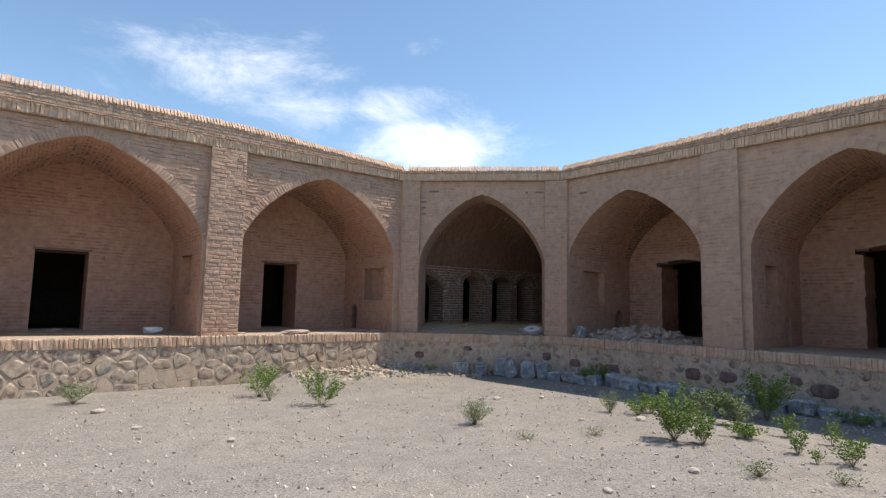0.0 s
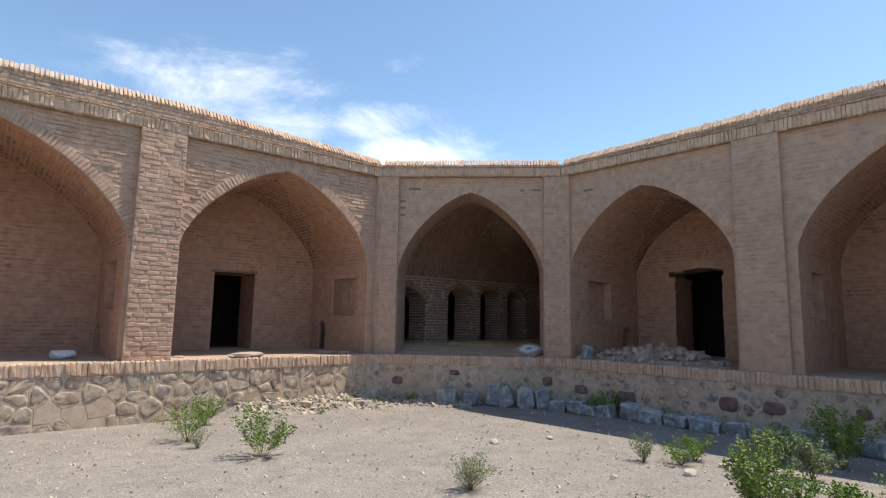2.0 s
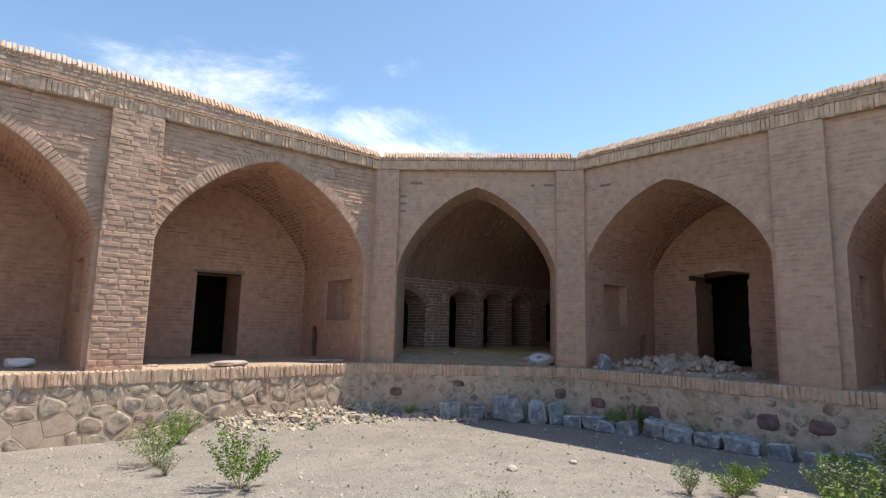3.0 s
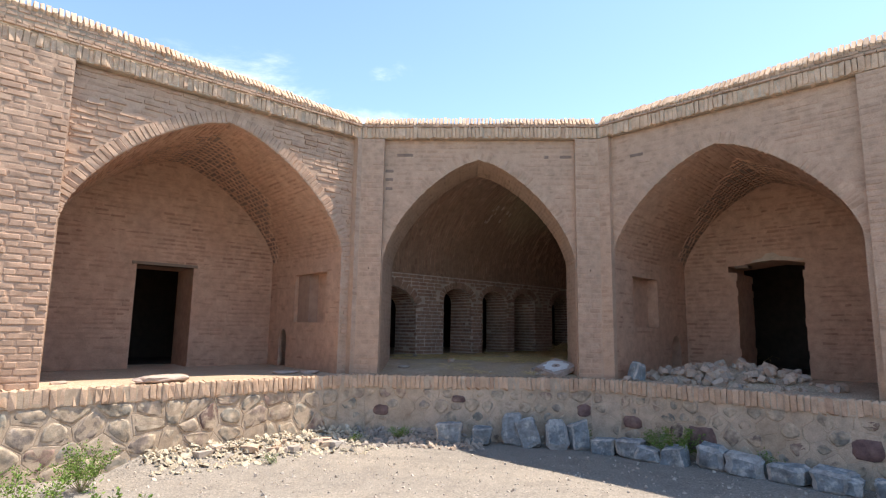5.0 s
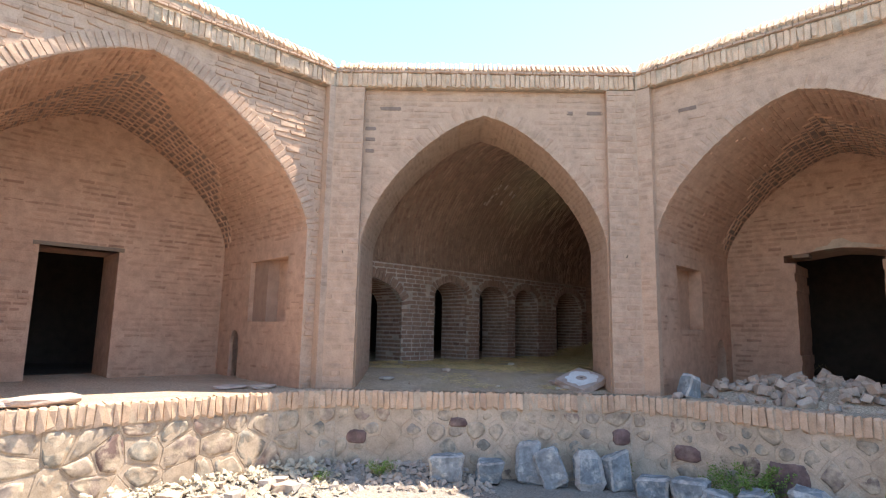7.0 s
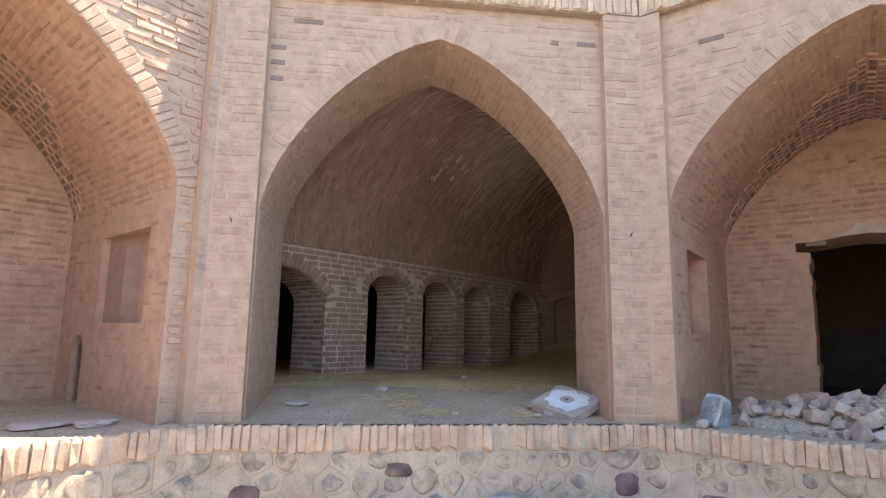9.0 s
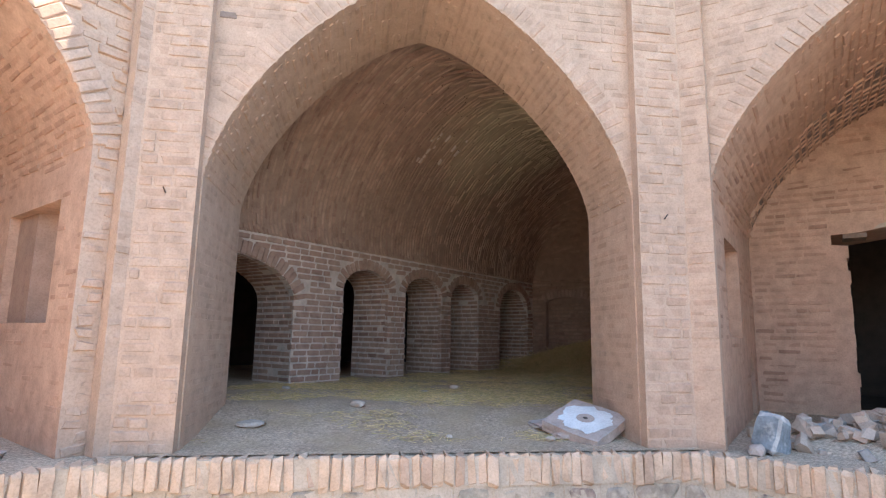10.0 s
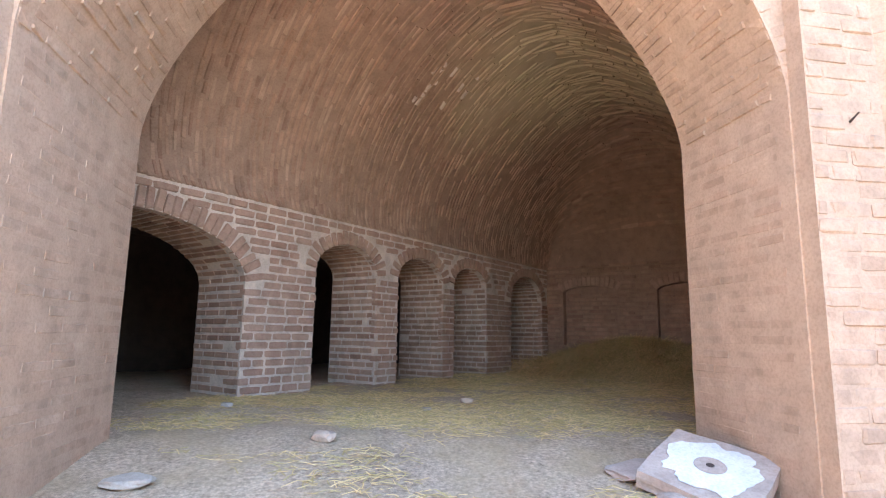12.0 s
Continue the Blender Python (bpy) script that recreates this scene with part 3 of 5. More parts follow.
def vault_height(u, v):
    """The hall's vault over its springing: a pointed tunnel that closes over the end wall."""
    a = rise((v / H_WIDE) * 2 - 1)
    k = (u - (H_END - 1.9)) / 1.9
    b = 1.0 if k <= 0 else rise(min(k, 1.0))
    p = 5.0
    a, b = max(a, 1e-3), max(b, 1e-3)
    return (H_CROWN - H_TOP) * (a ** -p + b ** -p - 1) ** (-1 / p)


def vault_v(k):
    """Even steps round the tunnel, 0 to 1, as a distance across it."""
    x = k * 2 - 1
    return (math.copysign(math.sin(abs(x) * math.pi / 2) ** 0.8, x) + 1) / 2 * H_WIDE


verts, faces = [], []
NU, NV = 60, 40
for i in range(NU + 1):
    x = i / NU
    u = -2.8 + (H_END + 2.8) * (1 - (1 - x) ** 1.5)
    for j in range(NV + 1):
        v = vault_v(j / NV)
        verts.append(FH @ Vector((u, v, H_TOP - 0.02 + vault_height(u, v))))
for i in range(NU):
    for j in range(NV):
        k = i * (NV + 1) + j
        q4 = (k, k + 1, k + NV + 2, k + NV + 1)
        faces.append(q4)
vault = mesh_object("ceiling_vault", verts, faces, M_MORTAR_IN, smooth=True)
bm = bmesh.new()
bm.from_mesh(vault.data)
bmesh.ops.bisect_plane(bm, geom=bm.verts[:] + bm.edges[:] + bm.faces[:], plane_co=(0, FY + C_DEEP - 0.15, 0), plane_no=(0, -1, 0), clear_outer=True)
bm.to_mesh(vault.data)
bm.free()
carve(wall_hall_west, [slot(FL, -0.45, 0.6, 2.12, 2.46, 0.6, 1.61)])
carve(wall_hall_side, [slot(FR, -0.32, 0.5, 2.4, 2.85, 0.6, 1.6)])
tagged(vault, "pointed brick tunnel vault of the hall, smoke-darkened", "vault", kind="structure")
sol = vault.modifiers.new("thick", "SOLIDIFY")
sol.thickness, sol.offset = 0.12, 1.0 if vault.data.polygons[0].normal.z > 0 else -1.0


def hall_floor(x, y):
    k = min(max((y - 15.75) / 1.6, 0), 1)
    return TERR + 0.012 + 0.16 * k * k * (3 - 2 * k) + 0.02 * noise.noise((x * 1.3, y * 1.3, 0)) * k


verts, faces, index = [], [], {}
step = 0.12
for iy in range(int((25.5 - 15.62) / step)):
    for ix in range(int(13 / step)):
        x, y = -6.5 + ix * step, 15.62 + iy * step
        c = FH.inverted() @ Vector((x, y, 0))
        if not ((y < 16.75 and -2.6 < x < 1.45) or (y >= 16.6 and -2.8 < c.x < 6.8 and -4.1 < c.y < 4.25)):
            continue
        q4 = []
        for dx, dy in ((0, 0), (1, 0), (1, 1), (0, 1)):
            key = (ix + dx, iy + dy)
            if key not in index:
                index[key] = len(verts)
                px, py = x + dx * step, y + dy * step
                verts.append((px, py, hall_floor(px, py)))
            q4.append(index[key])
        faces.append(q4)
floor = tagged(mesh_object("floor", verts, faces, M_HALLFLOOR, smooth=True), "dusty trodden floor of the hall strewn with straw", "floor", kind="structure")


# ground: one sheet, heaped a little against the terrace
INV_L, INV_R = FL.inverted(), FR.inverted()


def ground_z(x, y):
    """The yard sinks a little towards the terrace; chips lie heaped at the foot of the sunlit side."""
    cl, cr = INV_L @ Vector((x, y, 0)), INV_R @ Vector((x, y, 0))
    away = min(-OUT - cl.y, -OUT - cr.y, FY - OUT - y)
    k = min(max((5.5 - away) / 4.5, 0), 1)
    z = -0.18 * k * k * (3 - 2 * k)
    heap = max(0.0, 1 + (cl.y + OUT) / 0.9) if 0 < cl.x < 3.5 else 0.0
    if -2.9 < x < -0.4:
        heap = max(heap, max(0.0, 1 - (FY - OUT - y) / 1.0) * min(1, (-0.4 - x) / 0.8))
    return z + 0.15 * min(heap, 1) + 0.03 * noise.noise((x * 0.35, y * 0.35, 3)) + 0.010 * noise.noise((x * 1.7, y * 1.7, 5))


verts, faces = [], []
xs = [-400, -150, -60, -30, -20] + [-14 + i * 0.25 for i in range(113)] + [20, 30, 60, 150, 400]
ys = [-400, -150, -60, -30, -16, -8, -4, -2] + [0.25 * i for i in range(69)] + [20, 30, 60, 150, 400]
for y in ys:
    for x in xs:
        inner = -14 <= x <= 14 and 0 <= y <= 17
        verts.append((x, y, ground_z(x, y) if inner else 0.0))
for j in range(len(ys) - 1):
    for i in range(len(xs) - 1):
        k = j * len(xs) + i
        faces.append((k, k + 1, k + len(xs) + 1, k + len(xs)))
ground = tagged(mesh_object("ground", verts, faces, M_GROUND, smooth=True), "dry gravelly courtyard earth, pale in the sun", "ground", kind="structure")

# plain walls that close the courtyard
pl, pr = at(FL, 16, 0), at(FR, 16, 0)
for name, a, b in (("wall_west", pl, (pl[0], -10)), ("wall_east", pr, (pr[0], -10)), ("wall_south", (pl[0], -10), (pr[0], -10))):
    dx, dy = b[0] - a[0], b[1] - a[1]
    ln = math.hypot(dx, dy)
    m = frame_of(a, (dx / ln, dy / ln), (-dy / ln, dx / ln))
    sgn = -1 if name == "wall_west" else 1
    o = part(name, block(m, 0, ln, 0.0, 0.6 * sgn, -0.2, 5.3), M_MORTAR)
    tagged(o, "plain brick courtyard wall", "wall", kind="structure")

# ---- loose things ----
RT = random.Random(77)


def rock_bm(rng, size, sub=2, cuts=9, rough=0.05, blocky=0.8):
    """An angular stone in a box of that size, resting on z = 0."""
    bm = bmesh.new()
    bmesh.ops.create_icosphere(bm, subdivisions=sub, radius=0.62)
    for v in bm.verts:
        v.co = v.co.lerp(v.co * (0.5 / max(abs(c) for c in v.co)), blocky)
    for _ in range(cuts):
        n = Vector((rng.uniform(-1, 1), rng.uniform(-1, 1), rng.uniform(-1, 1))).normalized()
        k = rng.uniform(0.42, 0.60)
        for v in bm.verts:
            o = v.co.dot(n) - k
            if o > 0:
                v.co -= n * o * 0.92
    off = Vector((rng.uniform(0, 50), rng.uniform(0, 50), rng.uniform(0, 50)))
    for v in bm.verts:
        v.co += v.co.normalized() * (noise.noise(v.co * 3 + off) * rough * 1.4 + noise.noise(v.co * 9 + off) * rough * 0.7)
    lo = Vector([min(v.co[i] for v in bm.verts) for i in range(3)])
    hi = Vector([max(v.co[i] for v in bm.verts) for i in range(3)])
    for v in bm.verts:
        v.co = Vector([(v.co[i] - (lo[i] + hi[i]) / 2) / (hi[i] - lo[i]) * size[i] for i in range(3)])
        v.co.z += size[2] / 2
    return bm


def rock(name, x, y, z, size, mat, label, category, group="", turn=0.0, tilt=(0.0, 0.0), sub=2, cuts=9, rng=RT):
    ob = part(name, rock_bm(rng, size, sub, cuts), mat)
    ob.matrix_basis = Matrix.Translation((x, y, z)) @ Matrix.Rotation(turn, 4, "Z") @ Matrix.Rotation(tilt[0], 4, "X") @ Matrix.Rotation(tilt[1], 4, "Y")
    return tagged(ob, label, category, group)


def shard(name, x, y, z, size, mat, label, category, group, turn, tilt, rng=RT):
    """A freshly broken stone with flat faces and sharp edges."""
    bm = bmesh.new()
    for sx in (-1, 1):
        for sy in (-1, 1):
            for sz in (-1, 1):
                bm.verts.new((sx * size[0] / 2 * rng.uniform(0.5, 1), sy * size[1] / 2 * rng.uniform(0.5, 1), size[2] / 2 + sz * size[2] / 2 * rng.uniform(0.55, 1)))
    for _ in range(3):
        bm.verts.new((rng.uniform(-0.55, 0.55) * size[0], rng.uniform(-0.5, 0.5) * size[1], size[2] * rng.uniform(0.3, 1.1)))
    bmesh.ops.convex_hull(bm, input=bm.verts[:])
    bmesh.ops.delete(bm, geom=[v for v in bm.verts if not v.link_faces], context="VERTS")
    ob = part(name, bm, mat)
    ob.data.shade_flat()
    ob.matrix_basis = Matrix.Translation((x, y, z)) @ Matrix.Rotation(turn, 4, "Z") @ Matrix.Rotation(tilt[0], 4, "X") @ Matrix.Rotation(tilt[1], 4, "Y")
    return tagged(ob, label, category, group)


def hewn_bm(rng, size, skew=0.21, rough=0.016):
    """A roughly squared block: flat uneven faces, chipped edges (second material), resting on z = 0."""
    bm = bmesh.new()
    bmesh.ops.create_cube(bm, size=1.0)
    for v in bm.verts:
        v.co = Vector([c * rng.uniform(1 - 2 * skew, 1.0) for c in v.co])
    bmesh.ops.bevel(bm, geom=list(bm.edges), offset=rng.uniform(0.05, 0.15), segments=1, affect="EDGES", clamp_overlap=True)
    for f in bm.faces:
        f.material_index = 0 if f.calc_area() > 0.2 else 1
    bmesh.ops.triangulate(bm, faces=list(bm.faces))
    bmesh.ops.subdivide_edges(bm, edges=list(bm.edges), cuts=3, use_grid_fill=True)
    off = Vector((rng.uniform(0, 50), rng.uniform(0, 50), rng.uniform(0, 50)))
    for v in bm.verts:
        v.co += Vector((noise.noise(v.co * 2.6 + off), noise.noise(v.co * 2.6 - off), noise.noise(v.co * 2.6 + off * 2))) * rough * 3
        v.co += Vector((noise.noise(v.co * 9 + off), noise.noise(v.co * 9 - off), noise.noise(v.co * 9 + off * 2))) * rough * 1.6
    lo = Vector([min(v.co[i] for v in bm.verts) for i in range(3)])
    hi = Vector([max(v.co[i] for v in bm.verts) for i in range(3)])
    for v in bm.verts:
        v.co = Vector([(v.co[i] - (lo[i] + hi[i]) / 2) / (hi[i] - lo[i]) * size[i] for i in range(3)])
        v.co.z += size[2] / 2
    return bm


def hewn(name, x, y, z, size, label, group, turn, tilt, rng=RT):
    ob = part(name, hewn_bm(rng, size), M_BLUE)
    ob.data.materials.append(M_CHIPPED)
    ob.data.shade_flat()
    ob.matrix_basis = Matrix.Translation((x, y, z)) @ Matrix.Rotation(turn, 4, "Z") @ Matrix.Rotation(tilt[0], 4, "X") @ Matrix.Rotation(tilt[1], 4, "Y")
    return tagged(ob, label, "boulder", group)


# grey-blue boulders set along the foot of the terrace
BOULDERS = [
    (-1.05, 15.24, 0.46, 0.34, 0.32), (-0.56, 15.28, 0.38, 0.30, 0.32), (-0.02, 15.36, 0.36, 0.22, 0.54), (0.30, 15.22, 0.34, 0.26, 0.50),
    (0.66, 15.18, 0.38, 0.28, 0.48), (1.06, 15.20, 0.38, 0.28, 0.48), (1.36, 14.95, 0.42, 0.34, 0.26), (1.66, 14.72, 0.40, 0.34, 0.30),
    (1.86, 14.50, 0.36, 0.30, 0.25), (2.18, 14.34, 0.38, 0.32, 0.28), (2.60, 14.12, 0.40, 0.34, 0.36), (2.90, 13.80, 0.56, 0.34, 0.30),
    (3.26, 13.45, 0.44, 0.34, 0.27), (3.58, 13.12, 0.46, 0.36, 0.30)]
for i in range(9):
    p = FR @ Vector((3.35 + i * 0.47, -0.55 + RT.uniform(-0.07, 0.07), 0))
    BOULDERS.append((p.x, p.y, RT.uniform(0.36, 0.52), 0.32, RT.uniform(0.22, 0.33)))
for i, (x, y, w, d, h) in enumerate(BOULDERS):
    tall = h > 0.42
    ang = 0.0 if y > 15.1 else -ANG_R
    hewn("boulder", x, y, ground_z(x, y) - 0.03, (w, d, h),
         "upright blue-grey boulder leaning by the terrace foot" if tall else "blue-grey boulder lying along the terrace foot",
         "boulders along the terrace", ang + RT.uniform(-0.25, 0.25), (-0.22 if tall else 0.0, (-0.38 if i == 3 else RT.uniform(-0.1, 0.1))))

# rubble heap in the shaded bay
for i in range(298):
    a, k = RT.uniform(0, 2 * math.pi), math.sqrt(RT.random())
    s, d = 1.75 + 1.45 * k * math.cos(a), 0.95 + 0.75 * k * math.sin(a)
    heap = max(0.0, 0.26 * (1 - k) + 0.06) * (0.6 + 0.4 * RT.random())
    g = RT.choice((0.05, 0.06, 0.08, 0.09, 0.11, 0.13, 0.17))
    p = FR @ Vector((s, d, TERR))
    shard("rubble_stone", p.x, p.y, TERR - 0.01 + heap * (0.0 if k > 0.8 else 1.0), (g * RT.uniform(0.8, 1.3), g * RT.uniform(0.65, 1.0), g * RT.uniform(0.6, 0.95)), M_RUBBLE,
         "broken grey-brown stone in a rubble heap on the terrace", "stone", "rubble heap", RT.uniform(0, 6), (RT.uniform(-0.5, 0.5), RT.uniform(-0.5, 0.5)))
core = bmesh.new()
bmesh.ops.create_grid(core, x_segments=24, y_segments=16, size=1.0)
for v in core.verts:
    k = math.hypot(v.co.x, v.co.y)
    z = 0.27 * max(0, 1 - k) ** 0.8 + 0.03 * noise.noise(v.co * 5) * max(0, 1 - k)
    q = FR @ Vector((1.75 + v.co.x * 1.4, 0.98 + v.co.y * 0.75, 0))
    v.co = Vector((q.x, q.y, TERR - 0.004 + z - (0.02 if k > 0.97 else 0)))
tagged(part("rubble_dust", core, M_TERRACE, None, "", True), "brown dust and fine debris under the rubble heap", "debris", kind="stuff")
p = FR @ Vector((0.48, 0.20, 0))
hewn("stone_block", p.x, p.y, TERR - 0.02, (0.27, 0.20, 0.32), "blue-grey stone block standing on the terrace edge", "", 0.3, (0.12, 0.16))
p = FR @ Vector((0.40, 0.06, 0))
rock("stone_block", p.x, p.y, TERR - 0.01, (0.16, 0.12, 0.09), M_SLAB, "small pale stone on the terrace edge", "stone", "", 0.8, (0, 0), 2, 9)

# flat stones on the sunlit terrace
for m, s, d, w, dd, h, mat, lab in (
        (FL, 3.05, 0.06, 0.72, 0.34, 0.12, M_SLAB, "long flat pinkish stone lying on the sunlit terrace edge"),
        (FL, 0.95, 0.62, 0.46, 0.26, 0.06, M_SLAB, "flat stone on the terrace floor"),
        (FL, 0.62, 0.40, 0.34, 0.20, 0.07, M_SLAB, "flat stone on the terrace floor"),
        (FL, 5.95, 1.05, 0.42, 0.28, 0.17, M_WHITE, "pale whitewashed lump on the terrace floor"),
        (FL, 7.7, 2.5, 0.3, 0.2, 0.08, M_SLAB, "flat stone in a doorway"),
        (FL, 4.15, 0.55, 0.2, 0.14, 0.05, M_SLAB, "small flat stone on the terrace floor"),
        (FC, -1.35, 0.75, 0.24, 0.17, 0.05, M_RUBBLE, "grey flat pebble on the hall threshold")):
    p = m @ Vector((s, d, 0))
    rock("flat_stone", p.x, p.y, (hall_floor(p.x, p.y) if m is FC else TERR) - 0.01, (w, dd, h), mat, lab, "stone", "", math.atan2(m.col[0].y, m.col[0].x) + 0.1, (0, 0), 3, 10)
for x, y, g in ((-1.08, 17.0, 0.10), (-0.35, 16.1, 0.045), (0.12, 18.6, 0.08), (-0.3, 18.2, 0.06), (-1.9, 18.35, 0.07), (0.45, 15.98, 0.06), (-1.6, 16.2, 0.03)):
    rock("floor_stone", x, y, hall_floor(x, y) - 0.008, (g * 1.5, g, g * 0.7), M_RUBBLE, "small loose stone on the hall floor", "stone", "floor stones", RT.uniform(0, 6), (0, 0), 2, 9)

# slab with a whitewashed ring, propped on stones beside the arch jamb
slab_thing = tagged(new("millstone_slab"), "pinkish square stone slab with flaking white ring", "stone slab")
slab_thing.matrix_basis = Matrix.Translation((0.81, 16.13, 1.0)) @ Matrix.Rotation(radians(19), 4, "X") @ Matrix.Rotation(radians(-6), 4, "Y") @ Matrix.Rotation(radians(38), 4, "Z")
bm = bmesh.new()
bmesh.ops.create_cube(bm, size=1.0)
bmesh.ops.subdivide_edges(bm, edges=list(bm.edges), cuts=5, use_grid_fill=True)
for v in bm.verts:
    if max(abs(v.co.x), abs(v.co.y)) > 0.45:
        v.co.x *= 1 - 0.10 * abs(v.co.y) * (1 + noise.noise(v.co * 3))
        v.co.y *= 1 - 0.08 * abs(v.co.x)
    v.co = Vector((v.co.x * 0.55, v.co.y * 0.53, v.co.z * 0.085 + 0.008 * noise.noise(v.co * 6)))
    v.co.xy *= 1 + 0.05 * noise.noise(Vector((v.co.x * 4, v.co.y * 4, 1)))
part("slab", bm, M_SLAB, slab_thing)


def disc(r0, r1, z, uneven, n=60, seed=0.0):
    bm = bmesh.new()
    inner, outer = [], []
    for i in range(n):
        a = 2 * math.pi * i / n
        q = r1 * (1 + uneven * noise.noise((math.cos(a) * 2.5, math.sin(a) * 2.5, seed)) + uneven * 0.4 * noise.noise((math.cos(a) * 9, math.sin(a) * 9, seed)))
        inner.append(bm.verts.new((r0 * math.cos(a), r0 * math.sin(a), z)))
        outer.append(bm.verts.new((q * math.cos(a), q * math.sin(a), z)))
    for i in range(n):
        j = (i + 1) % n
        bm.faces.new((inner[i], inner[j], outer[j], outer[i]))
    for v in bm.verts:
        v.co.z = z
    r = bmesh.ops.extrude_face_region(bm, geom=bm.faces[:])
    for v in r["geom"]:
        if isinstance(v, bmesh.types.BMVert):
            v.co.z += 0.004
    return bm


part("white_ring", disc(0.075, 0.215, 0.046, 0.28, seed=2.0), M_WHITE, slab_thing, "flaking whitewash ring")
part("boss", disc(0.02, 0.072, 0.047, 0.03), M_SLAB, slab_thing)
# no real hole: a thin dark disc paints its shaded inside
part("socket_disc", disc(0.0005, 0.022, 0.0462, 0.1), M_IRON_AND_HOLE, slab_thing, "thin dark disc painted for the central hole")
rock("prop_stone", 1.0, 16.2, hall_floor(1.0, 16.2) - 0.01, (0.18, 0.16, 0.10), M_SLAB, "rounded stone propping the slab", "stone", "", 0.3, (0, 0), 2, 9)
rock("prop_stone", 0.66, 16.42, hall_floor(0.6, 16.4) - 0.02, (0.5, 0.3, 0.07), M_SLAB, "flat grey-pink stone under the slab", "stone", "", 0.5, (0, 0), 3, 10)
rock("prop_stone", 0.62, 16.06, hall_floor(0.6, 16.1) - 0.01, (0.26, 0.2, 0.06), M_SLAB, "small stone under the slab", "stone", "", 0.1, (0, 0), 2, 10)

# iron pegs in the corner pilasters, lintel timbers
for x, lean in ((-1.93, 0.5), (1.94, -0.3)):
    bm = bmesh.new()
    bmesh.ops.create_cone(bm, segments=8, radius1=0.006, radius2=0.004, depth=0.06, cap_ends=True)
    for v in bm.verts:
        v.co.x += 0.05 * (v.co.z * 8) ** 2 * lean
    ob = part("iron_peg", bm, M_IRON_AND_HOLE)
    ob.matrix_basis = Matrix.Translation((CX + x, FY - 0.03, 2.70)) @ Matrix.Rotation(radians(62), 4, "X")
    tagged(ob, "bent rusty iron peg driven into the brick pilaster", "iron peg", "pegs")
for s0, s1, z in ((1.82, 2.94, 2.75), (7.08, 8.22, 2.73)):
    ob = part("lintel", block(FL, s0 - 0.02, s1, L_DEEP - 0.035, L_DEEP + 0.3, z, z + 0.055), M_WOOD)
    tagged(ob, "thin weathered timber lintel over the doorway", "lintel", kind="structure")
for s0, s1, z in ((1.30, 2.34, 3.0), (5.97, 6.95, 3.12)):
    c = (s0 + s1) / 2
    ob = part("lintel", prism([(c - 0.36, z + 0.03), (c + 0.05, z + 0.065), (s1 - 0.02, z + 0.02), (s1 + 0.04, z + 0.05), (c + 0.34, z + 0.10), (c + 0.16, z + 0.13), (c + 0.05, z + 0.21), (c - 0.08, z + 0.19), (c - 0.15, z + 0.11), (c - 0.30, z + 0.08)], FR, R_DEEP - 0.022, R_DEEP + 0.2), M_PLINTH)
    tagged(ob, "crumbled pale plaster over the broken doorway", "lintel", kind="structure")
    ob = part("lintel", block(FR, s0 - 0.13, s0 + 0.10, R_DEEP + 0.03, R_DEEP + 0.32, z - 0.055, z - 0.0), M_WOOD)
    tagged(ob, "stub of a dark broken timber lintel", "lintel", kind="structure")


# ---- chips, pebbles, straw ----
def scatter(name, places, mat, label, category, sizes, rng, flat=0.6):
    v, f = [], []
    for x, y, z in places:
        g = rng.choice(sizes) * rng.uniform(0.7, 1.3)
        a = rng.uniform(0, 6.28)
        k = len(v)
        n = 5
        ring = [(g * rng.uniform(0.6, 1.0) * math.cos(a + 6.283 * i / n), g * rng.uniform(0.45, 0.8) * math.sin(a + 6.283 * i / n)) for i in range(n)]
        h = g * flat * rng.uniform(0.6, 1.2)
        tx, ty = rng.uniform(-0.5, 0.5) * h, rng.uniform(-0.5, 0.5) * h
        ta, tb = rng.uniform(-0.6, 0.6), rng.uniform(-0.6, 0.6)
        for px, py in ring:
            v.append((x + px, y + py, z - 0.01 + px * ta + py * tb))
        for px, py in ring:
            v.append((x + px * 0.7 + tx, y + py * 0.7 + ty, z + h * rng.uniform(0.75, 1.1) + px * ta + py * tb))
        f.append(tuple(k + n + i for i in range(n)))
        for i in range(n):
            j = (i + 1) % n
            f.append((k + i, k + j, k + n + j, k + n + i))
    return tagged(mesh_object(name, v, f, mat), label, category, kind="stuff")


RP = random.Random(9)
spots = []
for _ in range(11000):
    y = 1.2 + 13.4 * RP.random() ** 1.2
    x = RP.uniform(-7, 6.5) * (0.4 + 0.6 * min(1, y / 9))
    if (FL.inverted() @ Vector((x, y, 0))).y > -OUT - 0.1 or (FR.inverted() @ Vector((x, y, 0))).y > -OUT - 0.1:
        continue
    spots.append((x, y, ground_z(x, y)))
scatter("pebbles", spots, M_PEBBLE, "small pale and grey pebbles on the dry courtyard earth", "pebbles", (0.006, 0.008, 0.010, 0.012, 0.014, 0.018, 0.028), RP)
spots = []
for _ in range(800):
    s, k = RP.uniform(0.1, 3.3), RP.random() ** 1.6
    p = FL @ Vector((s, -OUT - 0.06 - k * (0.75 if s > 0.8 else 1.0), 0))
    spots.append((p.x, p.y, ground_z(p.x, p.y) + 0.10 * (1 - k) * RP.random()))
scatter("plaster_chips", spots, M_FLAKE, "yellowish broken chips heaped at the sunlit terrace foot", "debris", (0.02, 0.03, 0.045, 0.065), RP, 0.22)
spots = []
